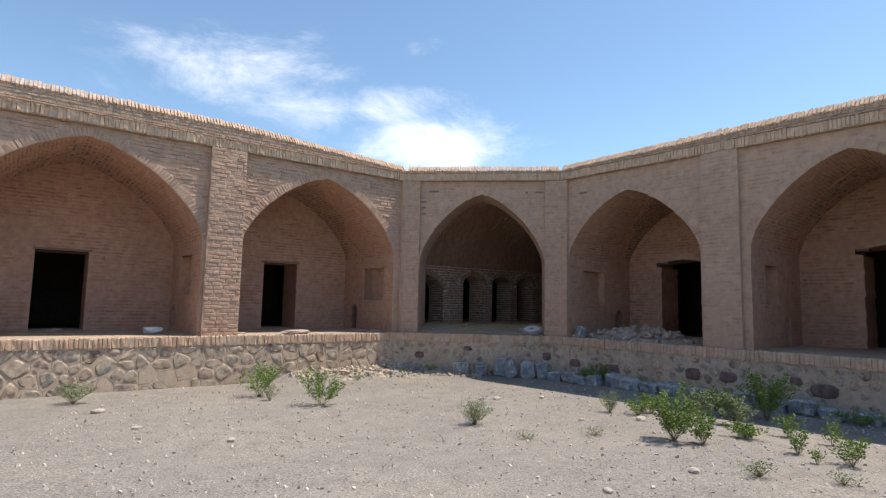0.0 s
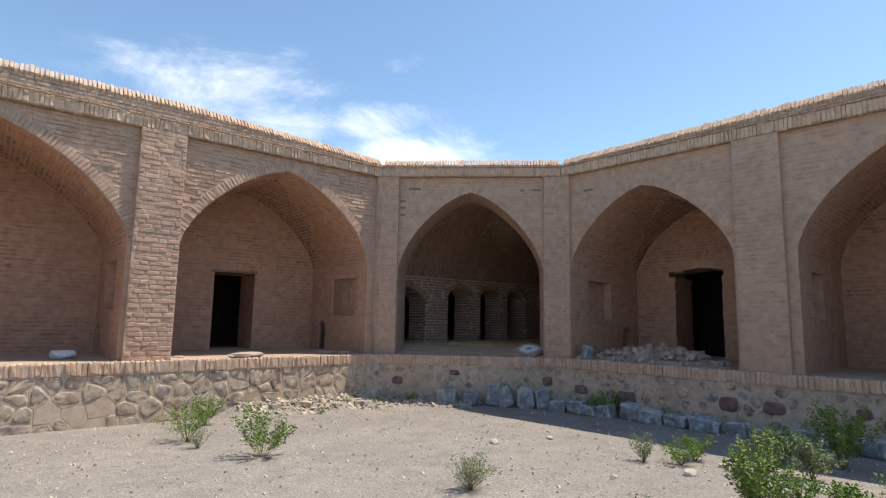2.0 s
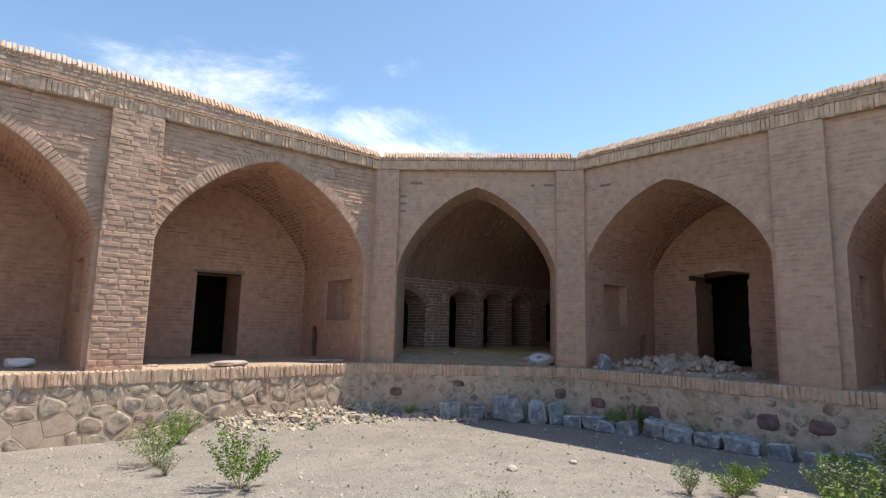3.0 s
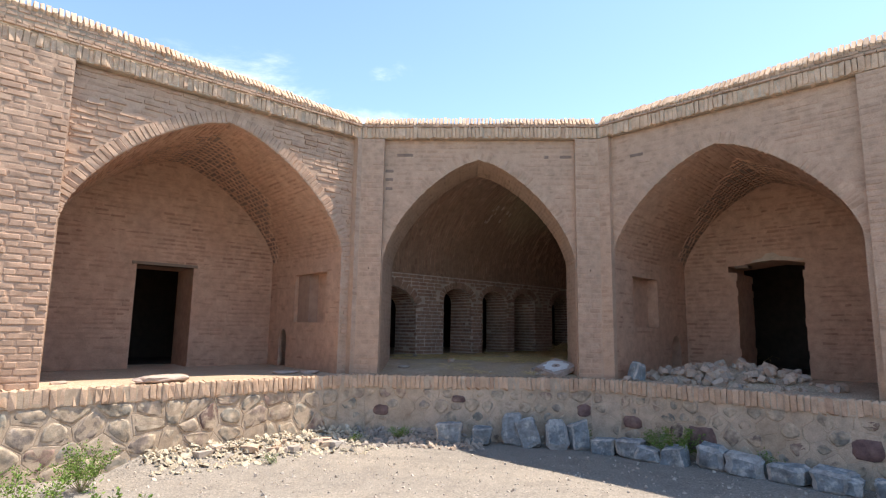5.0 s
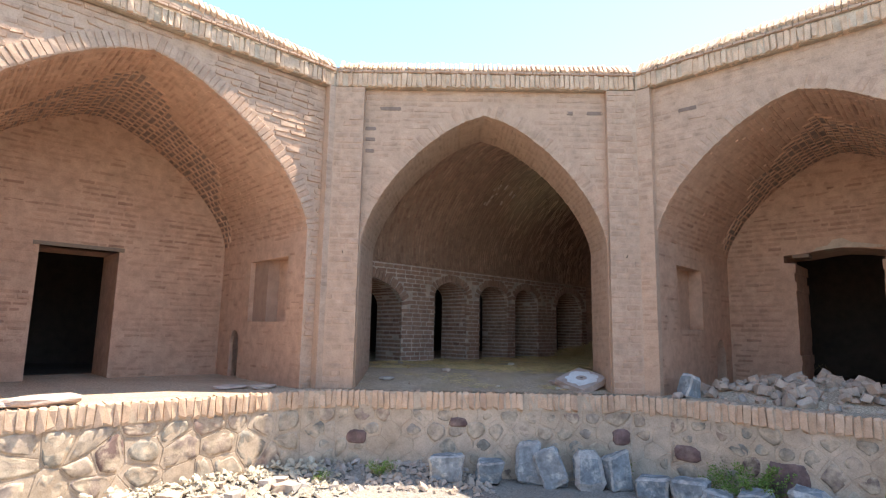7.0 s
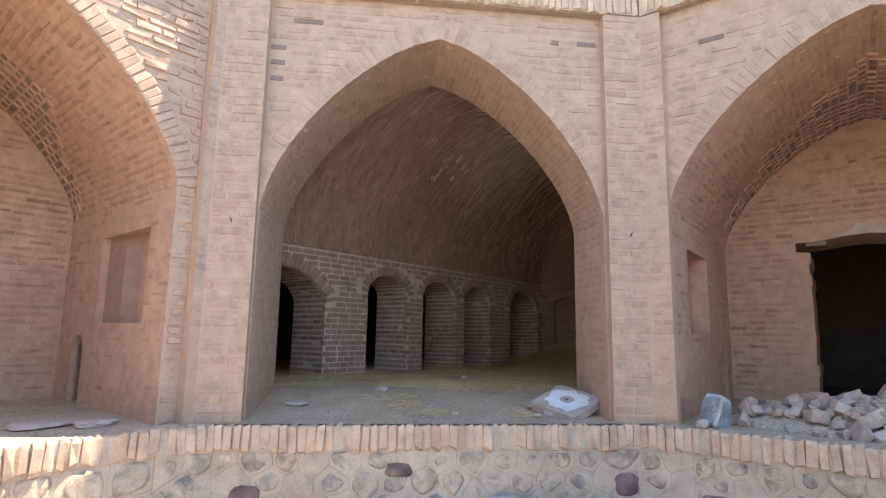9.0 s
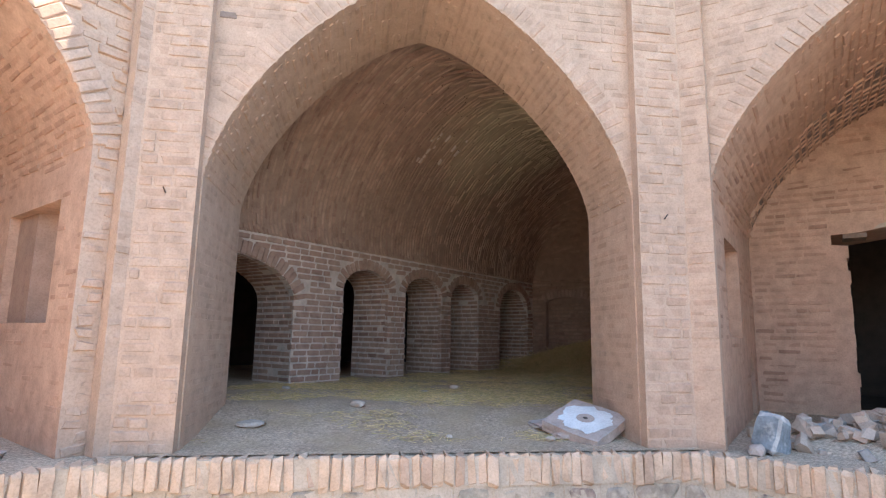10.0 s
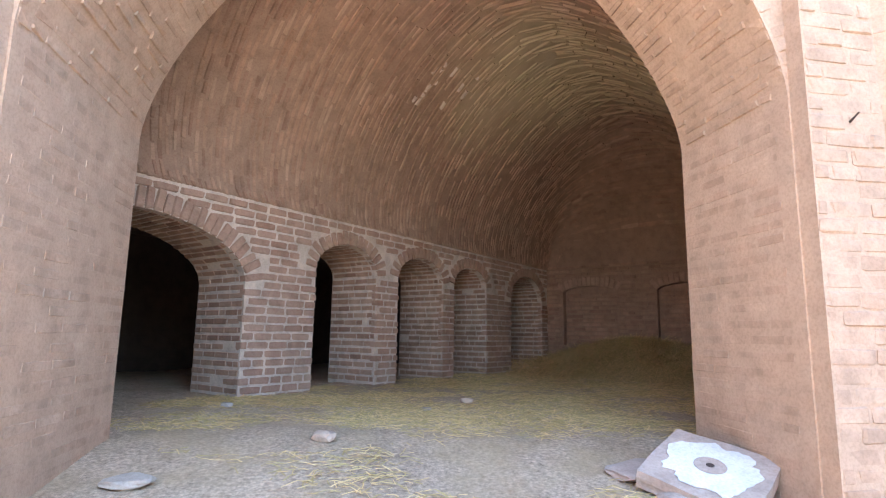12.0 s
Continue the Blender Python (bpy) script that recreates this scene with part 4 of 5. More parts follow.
for _ in range(420):
    x, k = RP.uniform(-2.75, -0.5), RP.random() ** 1.3
    y = 15.52 - k * 0.75
    spots.append((x, y, ground_z(x, y) + 0.05 * (1 - k) * RP.random()))
scatter("rubble_chips", spots, M_RUBBLE, "grey-brown rubble chips heaped at the shaded terrace foot", "debris", (0.02, 0.03, 0.045, 0.07), RP, 0.4)
for _ in range(16):
    p = FL @ Vector((RP.uniform(0.4, 2.6), -OUT - RP.uniform(0.15, 0.6), 0))
    g = RP.uniform(0.12, 0.22)
    shard("broken_stone", p.x, p.y, ground_z(p.x, p.y) - 0.02, (g * 1.3, g, g * 0.55), M_RUBBLE, "broken stone among pale chips at the terrace foot", "stone", "fallen stones", RP.uniform(0, 6), (0, 0))
for x, y, g in ((1.95, 6.75, 0.10), (2.15, 9.75, 0.14), (-3.2, 7.1, 0.09), (-5.4, 5.9, 0.10), (-4.75, 7.6, 0.09), (0.95, 6.0, 0.08), (-1.6, 4.6, 0.07), (3.0, 5.3, 0.12), (2.8, 10.4, 0.12), (-0.1, 10.9, 0.12), (1.2, 9.4, 0.07), (0.75, 11.6, 0.10), (3.6, 9.2, 0.09), (-6.3, 8.9, 0.14)):
    rock("loose_stone", x, y, ground_z(x, y) - 0.015, (g * 1.4, g, g * 0.6), M_PEBBLE, "pale loose stone on the courtyard earth", "stone", "loose stones", RP.uniform(0, 6), (0, 0), 2, 9)


def straw(name, count, place, label, rng, lift=0.012, length=(0.04, 0.17)):
    v, f = [], []
    for _ in range(count):
        x, y, z, steep = place(rng)
        a = rng.gauss(0.15, 1.1)
        ln = rng.uniform(*length) / 2
        w = 0.0026
        up = rng.uniform(-1, 1) * steep
        d = Vector((math.cos(a), math.sin(a), up)).normalized() * ln
        sd = Vector((-math.sin(a), math.cos(a), 0)) * w
        bend = Vector((0, 0, rng.uniform(-0.2, 0.35) * ln)) + sd * rng.uniform(-5, 5)
        c = Vector((x, y, z + rng.uniform(0.002, lift)))
        k = len(v)
        for q in (c - d, c + bend, c + d):
            v.append(q - sd)
            v.append(q + sd + Vector((0, 0, 0.002)))
        f += [(k, k + 1, k + 3, k + 2), (k + 2, k + 3, k + 5, k + 4)]
    return tagged(mesh_object(name, v, f, M_STRAW), label, "straw", kind="stuff")


def floor_place(rng):
    while True:
        x, y = rng.uniform(-2.6, 4.2), 15.95 + 6.5 * rng.random()
        c = FH.inverted() @ Vector((x, y, 0))
        if y < 16.8 and not -2.25 < x < 1.0:
            continue
        if y >= 16.8 and not (-2.4 < c.x < 6.5 and -0.3 < c.y < 3.9):
            continue
        thick = noise.noise((x * 0.9, y * 1.3, 4)) + (0.35 if y > 17.3 else -0.15) + (0.3 if x > 0.2 else 0.0)
        if thick > rng.uniform(0.0, 0.55):
            return x, y, hall_floor(x, y), 0.08


def pile_height(u, v):
    return 0.5 * math.exp(-((u - 6.0) / 0.8) ** 2 - ((v - 1.9) / 1.5) ** 2)


def pile_place(rng):
    u, v = min(rng.gauss(5.8, 0.55), 6.65), rng.gauss(1.9, 1.0)
    p = FH @ Vector((u, v, 0))
    return p.x, p.y, hall_floor(p.x, p.y) + pile_height(u, v), 0.8


RW = random.Random(14)
straw("floor_straw", 24000, floor_place, "yellow straw scattered over the hall floor", RW)
straw("straw_heap", 11000, pile_place, "loose heap of hay at the end of the hall", RW, 0.10, (0.15, 0.4))
core = bmesh.new()
bmesh.ops.create_grid(core, x_segments=20, y_segments=26, size=1.0)
for v in core.verts:
    u, w = 5.75 + v.co.x * 1.0, 1.9 + v.co.y * 1.9
    q = FH @ Vector((u, w, 0))
    v.co = Vector((q.x, q.y, hall_floor(q.x, q.y) - 0.012 + pile_height(u, w) * 0.6))
tagged(part("hay_bed", core, M_STRAW, None, "", True), "dense hay under the loose heap", "straw", kind="stuff")


# ---- plants ----
def plant(name, x, y, width, height, leaves, mat, label, rng, vase=0.5, leaf=0.02, stems=14):
    """Many thin stems that fan out of one root, each with small leaves."""
    root = Vector((x, y, ground_z(x, y) - 0.01))
    thing = tagged(new(name), label, "shrub", "wild plants")
    thing.location = root
    sv, sf, lv, lf = [], [], [], []
    for i in range(stems):
        a = 6.283 * i / stems + rng.uniform(-0.3, 0.3)
        reach = width / 2 * rng.uniform(0.25, 1.0)
        top = height * rng.uniform(0.6, 1.0) * (1 - 0.3 * (reach / (width / 2)) ** 2)
        pts = []
        for k in range(6):
            t = k / 5
            r = reach * t ** (1 - 0.4 * vase)
            pts.append(Vector((r * math.cos(a) + rng.uniform(-0.01, 0.01), r * math.sin(a) + rng.uniform(-0.01, 0.01), top * t ** (1.0 - 0.2 * (1 - vase)))))
        for k in range(5):
            w = 0.004 * (1 - k / 6)
            b = len(sv)
            for p, ww in ((pts[k], w), (pts[k + 1], w * 0.8)):
                for j in range(3):
                    sv.append(p + Vector((math.cos(2.09 * j) * ww, math.sin(2.09 * j) * ww, 0)))
            for j in range(3):
                sf.append((b + j, b + (j + 1) % 3, b + 3 + (j + 1) % 3, b + 3 + j))
        for _ in range(leaves // stems):
            t = rng.uniform(0.18, 1.0) ** 0.8
            k = min(int(t * 5), 4)
            p = pts[k].lerp(pts[k + 1], t * 5 - k)
            d = Vector((rng.uniform(-1, 1), rng.uniform(-1, 1), rng.uniform(-0.2, 1.0))).normalized()
            p = p + d * rng.uniform(0, 0.045)
            s = d.cross(Vector((rng.uniform(-1, 1), rng.uniform(-1, 1), rng.uniform(-1, 1)))).normalized()
            ln, w = leaf * rng.uniform(0.7, 1.4), leaf * rng.uniform(0.28, 0.42)
            b = len(lv)
            up = d.cross(s) * w * 0.35
            lv += [p, p + d * ln * 0.5 + s * w + up, p + d * ln, p + d * ln * 0.5 - s * w + up]
            lf += [(b, b + 1, b + 2), (b, b + 2, b + 3)]
    mesh_object("stalk", sv, sf, M_STEM, thing)
    mesh_object("foliage", lv, lf, mat, thing)
    return thing


RG = random.Random(3)
GREEN, GREY = "fresh green leafy weed growing in dry earth", "grey-green bushy weed growing in dry earth"
for x, y, w, h, n, mat, lab, vs, lf, st in (
        (-7.35, 9.66, 0.85, 0.42, 1500, M_LEAF_GREY, GREY, 0.2, 0.022, 26),
        (-4.6, 10.95, 0.86, 0.66, 1300, M_LEAF, GREEN, 0.5, 0.026, 20),
        (-4.15, 10.40, 0.42, 0.36, 700, M_LEAF_GREY, GREY, 0.2, 0.016, 18),
        (-3.01, 9.82, 0.80, 0.76, 1700, M_LEAF, "vase-shaped green weed growing in dry earth", 0.8, 0.03, 16),
        (-0.39, 8.61, 0.62, 0.42, 1700, M_LEAF_GREY, "feathery grey-green weed growing in dry earth", 0.3, 0.018, 34),
        (1.80, 10.39, 0.46, 0.44, 800, M_LEAF_GREY, GREY, 0.3, 0.022, 18),
        (2.25, 10.34, 0.70, 0.34, 900, M_LEAF, "low yellow-green weed growing in dry earth", 0.2, 0.026, 20),
        (2.55, 10.70, 0.60, 0.42, 900, M_LEAF, GREEN, 0.3, 0.028, 18),
        (2.18, 8.20, 0.72, 0.78, 2200, M_LEAF, "tall bright green bush growing in dry earth", 0.75, 0.032, 26),
        (2.50, 8.10, 0.46, 0.46, 800, M_LEAF, GREEN, 0.7, 0.03, 14),
        (3.15, 10.1, 0.62, 0.62, 1500, M_LEAF_GREY, GREY, 0.4, 0.036, 20),
        (3.62, 9.95, 0.66, 0.58, 1500, M_LEAF_GREY, GREY, 0.4, 0.036, 20),
        (4.45, 10.75, 1.0, 0.95, 2600, M_LEAF, "dense dark green bush in the terrace's shade", 0.3, 0.036, 30),
        (3.75, 10.9, 0.8, 0.55, 1300, M_LEAF, "dark green bush in the terrace's shade", 0.3, 0.034, 22),
        (3.27, 8.73, 0.60, 0.22, 900, M_LEAF, "low grassy yellow-green weed", 0.1, 0.03, 40),
        (4.00, 9.1, 0.40, 0.36, 300, M_LEAF, GREEN, 0.7, 0.034, 9),
        (3.50, 7.83, 0.34, 0.34, 300, M_LEAF, GREEN, 0.7, 0.03, 9),
        (4.32, 8.62, 0.30, 0.40, 240, M_LEAF, "spindly green weed growing in dry earth", 0.8, 0.03, 7),
        (3.83, 7.38, 0.42, 0.40, 500, M_LEAF, GREEN, 0.6, 0.03, 12),
        (4.35, 7.45, 0.36, 0.2, 240, M_LEAF, GREEN, 0.4, 0.026, 10),
        (3.45, 7.35, 0.16, 0.2, 120, M_LEAF, GREEN, 0.5, 0.024, 6),
        (2.55, 6.7, 0.5, 0.18, 240, M_LEAF_GREY, "thin dry grass tuft", 0.2, 0.02, 26),
        (3.3, 6.6, 0.4, 0.12, 160, M_LEAF_GREY, "thin dry grass tuft", 0.2, 0.02, 22),
        (1.2, 8.3, 0.5, 0.12, 160, M_LEAF_GREY, "thin dry grass tuft", 0.2, 0.018, 24),
        (0.3, 7.9, 0.4, 0.12, 120, M_LEAF_GREY, "thin dry grass tuft", 0.2, 0.018, 20),
        (5.9, 10.7, 0.8, 0.3, 700, M_LEAF, "low dark green weed in the terrace's shade", 0.2, 0.03, 20),
        (2.32, 14.60, 1.05, 0.56, 2400, M_LEAF, "dark green bush against the shaded terrace", 0.3, 0.026, 24),
        (1.95, 14.85, 0.4, 0.36, 500, M_LEAF, "dark green bush against the shaded terrace", 0.3, 0.024, 14),
        (1.12, 15.35, 0.34, 0.34, 400, M_LEAF, "small green weed between boulders", 0.3, 0.022, 12),
        (3.25, 13.85, 0.4, 0.34, 300, M_LEAF, "thin green weed against the shaded terrace", 0.5, 0.024, 10),
        (-1.85, 15.2, 0.42, 0.22, 500, M_LEAF, "low green weed among rubble chips", 0.2, 0.02, 16),
        (-2.5, 15.0, 0.25, 0.14, 200, M_LEAF, "low green weed among rubble chips", 0.2, 0.02, 10),
        (-5.03, 12.3, 0.78, 0.58, 1500, M_LEAF, "bushy green weed growing by the sunlit terrace", 0.5, 0.026, 22),
        (-3.4, 13.7, 0.3, 0.16, 200, M_LEAF_GREY, GREY, 0.2, 0.02, 10)):
    plant("weed", x, y, w, h, n, mat, lab, RG, vs, lf, st)

# ---- brickwork and stonework ----
RING = 0.20


def over_arch(bay, extra):
    s0, s1, zs, za = bay
    c, w = (s0 + s1) / 2, (s1 - s0) / 2

    def f(s, z):
        """True outside the opening, enlarged by its ring of bricks."""
        if z > za + extra:
            return True
        x = abs(s - c)
        if z < zs:
            return x > w + 0.005
        grown = zs + (za - zs + extra) * rise(min(x / (w + extra * (0.35 if z < zs + 0.3 else 1.0)), 1)) if x < w + extra else -1
        return z > grown
    return f


def under_arch(bay, m=0.01):
    s0, s1, zs, za = bay
    c, w = (s0 + s1) / 2, (s1 - s0) / 2
    return lambda s, z: abs(s - c) < w - m and (z < zs or z < zs + (za - zs) * rise((s - c) / w) - m)


def front_bricks(host, m, s0, s1, bay, course=0.084, proud=(-0.001, 0.007), rag=0.014, smear=0.005):
    t = over_arch(bay, RING)
    laid("brickwork", lay(on_wall(m, recess(m)), s0, s1, TERR, TOP, course, 0.23, t, proud=proud, gap=0.02, ragged=rag, smear=smear), M_BRICK, host)
    line = Line(opening(bay))
    voussoirs(host, m, line, recess(m) - (0.014 if m is FL else 0.003), RING, 0.072)


front_bricks(wall_left, FL, 0.10, 4.41, L_BAYS[0], proud=(0.0, 0.024), rag=0.026, smear=0.012)
front_bricks(wall_left, FL, 5.21, 9.79, L_BAYS[1], proud=(0.0, 0.024), rag=0.026, smear=0.012)
front_bricks(wall_right, FR, 0.21, 3.75, R_BAYS[0])
front_bricks(wall_right, FR, 4.54, 8.24, R_BAYS[1])
front_bricks(wall_corner, FC, -1.71, 1.71, C_BAY)
laid("brickwork", lay(on_wall(FL, REC_L), 10.6, 15.9, TERR, TOP, 0.07, 0.23), M_BRICK, wall_left)
laid("brickwork", lay(on_wall(FR, REC), 9.0, 15.9, TERR, TOP, 0.07, 0.23), M_BRICK, wall_right)


def brick_pieces(host, m, d, s0, s1, z0, z1, course=0.084, length=0.25, rng=RB, proud=(0.0, 0.016)):
    """Single bricks in courses on a flat face."""
    n = round((z1 - z0) / course)
    ch = (z1 - z0) / n
    for i in range(n):
        s = s0 - (0.0 if i % 2 else length * 0.5) - rng.uniform(0, 0.05)
        while s < s1:
            ln = length * rng.choice((1, 1, 0.9, 0.55))
            a, b = max(s, s0), min(s + ln, s1)
            s += ln
            if b - a < 0.05:
                continue
            h = rng.uniform(*proud)
            mm = basis(m, (a + b) / 2, d + 0.03 - h, z0 + (i + 0.5) * ch + rng.uniform(-0.004, 0.004), rng.uniform(-0.012, 0.012))
            piece(host, rng.choice(UNIT), mm, (b - a - 0.012, 0.06, ch - rng.uniform(0.012, 0.022)))


brick_pieces(wall_left, FL, 0.0, 4.42, 5.2, TERR, TOP, proud=(0.002, 0.020))
brick_pieces(wall_corner, FC, 0.0, -HALF + 0.01, -1.72, TERR, TOP, proud=(0.0, 0.010))
brick_pieces(wall_corner, FC, 0.0, 1.72, HALF - 0.01, TERR, TOP, proud=(0.0, 0.010))
for host, m, s0, s1 in ((wall_left, FL, 0.0, 0.09), (wall_right, FR, 0.0, 0.2), (wall_right, FR, 3.76, 4.53), (wall_left, FL, 9.8, 10.6), (wall_right, FR, 8.25, 9.0)):
    laid("brickwork", lay(on_wall(m, 0.0), s0, s1, TERR, TOP, 0.084, 0.23, proud=(-0.003, 0.006), gap=0.02, ragged=0.014, smear=0.008), M_BRICK, host)

# single dark bricks that show through the smeared faces
for host, m, st, z, w in ((wall_corner, FC, 1.57, 4.775, 0.22), (wall_corner, FC, 1.22, 4.77, 0.09), (wall_corner, FC, -1.63, 4.34, 0.14), (wall_corner, FC, -1.63, 4.17, 0.13),
                          (wall_corner, FC, -1.63, 4.50, 0.15), (wall_right, FR, 0.66, 4.665, 0.24), (wall_corner, FC, -1.35, 4.80, 0.30)):
    piece(host, RB.choice(UNIT_BARE), basis(m, st, REC + 0.022, z), (w, 0.06, 0.055))

# insides of the bays


def ridges(f, a0, a1, total, course, length, smooth, rng):
    """The lattice of hard mortar that stays proud where the vault's bricks have weathered back."""
    out = []

    def bar(x0, x1, y0, y1, h):
        j = lambda: rng.uniform(-0.004, 0.004)
        c = []
        for x, y, sx, sy in ((x0, y0, 1, 1), (x1, y0, -1, 1), (x1, y1, -1, -1), (x0, y1, 1, -1)):
            c.append((x + j(), y + j(), -0.01))
            c.append((x + sx * 0.006 + j(), y + sy * 0.006 + j(), h))
        out.append([f(*q) for q in c])
    n = round(total / course)
    ch = total / n
    for i in range(n):
        y = i * ch
        a = a0 + rng.uniform(0, length)
        while a < a1 - 0.05:
            ln = length * rng.uniform(0.85, 1.15)
            if not smooth(a + ln / 2, y) and rng.random() > 0.06:
                h = rng.uniform(0.012, 0.028)
                bar(a, min(a + ln + 0.012, a1), y - 0.012, y + 0.012, h)
                if rng.random() > 0.1:
                    bar(a - 0.012, a + 0.014, y, y + ch, h * 0.9)
            a += ln
    return out


RV = random.Random(5)
for host, back, m, deep, bays, doors, niches in (
        (wall_left, backs["left"], FL, L_DEEP, L_BAYS, L_DOORS, [(0.62, 1.84, 1.74, 2.66, 2.12, 2.46), (0.95, 2.1, 1.78, 2.71, 2.3, 2.75)]),
        (wall_right, backs["right"], FR, R_DEEP, R_BAYS, R_DOORS, [(0.80, 1.83, 1.74, 2.66, 2.4, 2.85), (0.9, 1.65, 1.8, 2.65, 2.0, 2.4)])):
    for bay, door, niche in zip(bays, doors, niches):
        inside = under_arch(bay)
        jag = 0.14 if host is wall_right else 0.03

        def back_test(s, z):
            return inside(s, z) and not (door[0] - jag - 0.03 < s < door[1] + jag and z < door[2] + jag * 1.6)
        laid("brickwork", lay(on_wall(m, deep), bay[0], bay[1], TERR, bay[3], 0.084, 0.23, back_test, proud=(-0.003, 0.007), gap=0.030, miss=0.05, ragged=0.018, smear=0.010), M_BAY, back)

        def side_test(d, z):
            if niche[0] - 0.01 < d < niche[1] + 0.01 and niche[2] - 0.01 < z < niche[3] + 0.01:
                return False
            return not (niche[4] - 0.02 < d < niche[5] + 0.02 and z < 1.62)
        laid("brickwork", lay(on_side(m, bay[0], 1), recess(m) + 0.02, deep, TERR, bay[2], 0.084, 0.23, side_test, proud=(-0.012, 0.004), gap=0.034, smear=0.010), M_BAY, host)
        laid("brickwork", lay(on_side(m, bay[1], -1), recess(m) + 0.02, deep, TERR, bay[2], 0.084, 0.23, proud=(-0.010, 0.004), gap=0.034, smear=0.010), M_BAY, host)
        line = Line(opening(bay))
        mid = line.total / 2

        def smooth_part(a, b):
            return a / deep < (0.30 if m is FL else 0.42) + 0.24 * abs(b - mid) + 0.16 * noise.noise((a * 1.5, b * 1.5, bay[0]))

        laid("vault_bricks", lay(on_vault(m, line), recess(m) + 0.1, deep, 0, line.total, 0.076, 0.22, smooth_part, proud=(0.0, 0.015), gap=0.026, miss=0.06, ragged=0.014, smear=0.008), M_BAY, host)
        # flush dark bricks: hole shade put into colour between the mortar ridges
        laid("bare_bricks", lay(on_vault(m, line), recess(m) + 0.1, deep, 0, line.total, 0.092, 0.15, lambda a, b: not smooth_part(a, b), proud=(0.001, 0.004), gap=0.010, miss=0.02), M_DARK_BRICK, host)
        laid("mortar_ridges", ridges(on_vault(m, line), recess(m) + 0.1, deep, line.total, 0.092, 0.15, smooth_part, RV), M_BAY_MORTAR, host)

# corner arch: jambs and soffit
for s, out in ((C_BAY[0], 1), (C_BAY[1], -1)):
    laid("brickwork", lay(on_side(FC, s, out), REC + 0.09, corner_depth(s), TERR, C_BAY[2], 0.084, 0.23, proud=(0.0, 0.003), gap=0.022, ragged=0.006, miss=0.06), M_BRICK, wall_corner)
line = Line(opening(C_BAY))
laid("vault_bricks", lay(on_vault(FC, line), REC + 0.1, 1.6, 0, line.total, 0.068, 0.22, lambda a, b: a < corner_depth(line.at(b)[0][0]), proud=(0.0, 0.012), gap=0.022, miss=0.06, ragged=0.014), M_BRICK, wall_corner)

# hall: arcade of single bricks in pale mortar, arch rings, vault rings
RH = random.Random(21)


def clear_of_arches(s, z, grow=0.15):
    for a in ARCHES:
        c, w = (a[0] + a[1]) / 2, (a[1] - a[0]) / 2
        x = abs(s - c)
        if x < w and z < a[2]:
            return False
        if x < w + grow and z >= a[2] - 0.05:
            r = min(x / (w + grow), 1)
            if z < a[2] + (a[3] + grow - a[2]) * math.sqrt(max(0, 1 - r * r)):
                return False
    return True


course, z = 0.084, 0.98
row = 0
while z < H_TOP - 0.04:
    s = -2.7 + (0.12 if row % 2 else 0.0)
    while s < 6.7:
        ln = 0.215 * RH.choice((1, 1, 1, 0.9, 0.55))
        a, b = s, s + ln
        s += ln + 0.022
        for edge in ARCHES:
            if z < edge[2]:
                if a < edge[0] < b:
                    b = edge[0] + 0.008
                if a < edge[1] < b:
                    a = edge[1] - 0.008
        if b - a < 0.06 or not (clear_of_arches(a + 0.01, z + 0.03) and clear_of_arches(b - 0.01, z + 0.03)):
            continue
        # FH runs with its depth towards the hall, so the face is at depth 0
        mm = basis(FH, (a + b) / 2, -0.045 + RH.uniform(-0.003, 0.008), z + course / 2, RH.uniform(-0.015, 0.015))
        piece(wall_arcade, RH.choice(UNIT_HALL), mm, (b - a, 0.09, course - 0.022))
    z += course
    row += 1
for a in ARCHES:
    voussoirs(wall_arcade, FH, Line(seg(a)), -0.09, 0.19 if a[0] < 0 else 0.16, 0.078, 0.098, RH, UNIT_HALL)


for a in ARCHES:
    boxes = lay(on_side(FH, a[1], -1), -0.8, -0.03, 0.98, a[2], 0.084, 0.21, proud=(0.002, 0.010), gap=0.016, rng=RH)
    laid("reveal_bricks", boxes, M_BRICK_IN, wall_arcade)
    ln = Line(seg(a))
    laid("reveal_bricks", lay(on_vault(FH, ln), -0.8, -0.1, 0, ln.total, 0.075, 0.21, proud=(0.002, 0.012), gap=0.014, rng=RH), M_BRICK_IN, wall_arcade)
boxes = lay(on_wall(FE, 0.0), -0.05, H_WIDE, 1.0, H_TOP + 0.3, 0.08, 0.22,
            lambda s, z: not any(a[0] - 0.01 < s < a[1] + 0.01 and 1.48 < z < a[3] + 0.17 for a in END_NICHES), gap=0.016, rng=RH)
laid("brickwork", boxes, M_BRICK_IN, wall_end)
for a in END_NICHES:
    laid("brickwork", lay(on_wall(FE, 0.14), a[0] + 0.01, a[1] - 0.01, 1.52, a[2], 0.08, 0.22, gap=0.016, rng=RH), M_BRICK_IN, wall_end)
    voussoirs(wall_end, FE, Line(seg(a)), -0.012, 0.18, 0.085, 0.08, RH, UNIT_HALL)

ARC = 6.1


def on_hall_vault(a, b, h):
    """a: round the tunnel; b: along it, the rings leaning; h: out of the face."""
    k = min(max(a / ARC, 0), 1)
    lean = 0.42 * math.sin(k * math.pi)
    u = min(b - lean, H_END - 0.02)
    v = vault_v(k)
    zz = vault_height(u, v)
    c = Vector((0, H_WIDE / 2 - v, 0.5 - zz))
    c = c.normalized() * h
    return FH @ Vector((u, v + c.y, H_TOP - 0.02 + zz + c.z))


def hall_side(a, b):
    p = on_hall_vault(a, b, 0)
    return p.y > FY + C_DEEP - 0.1 and b > -2.6


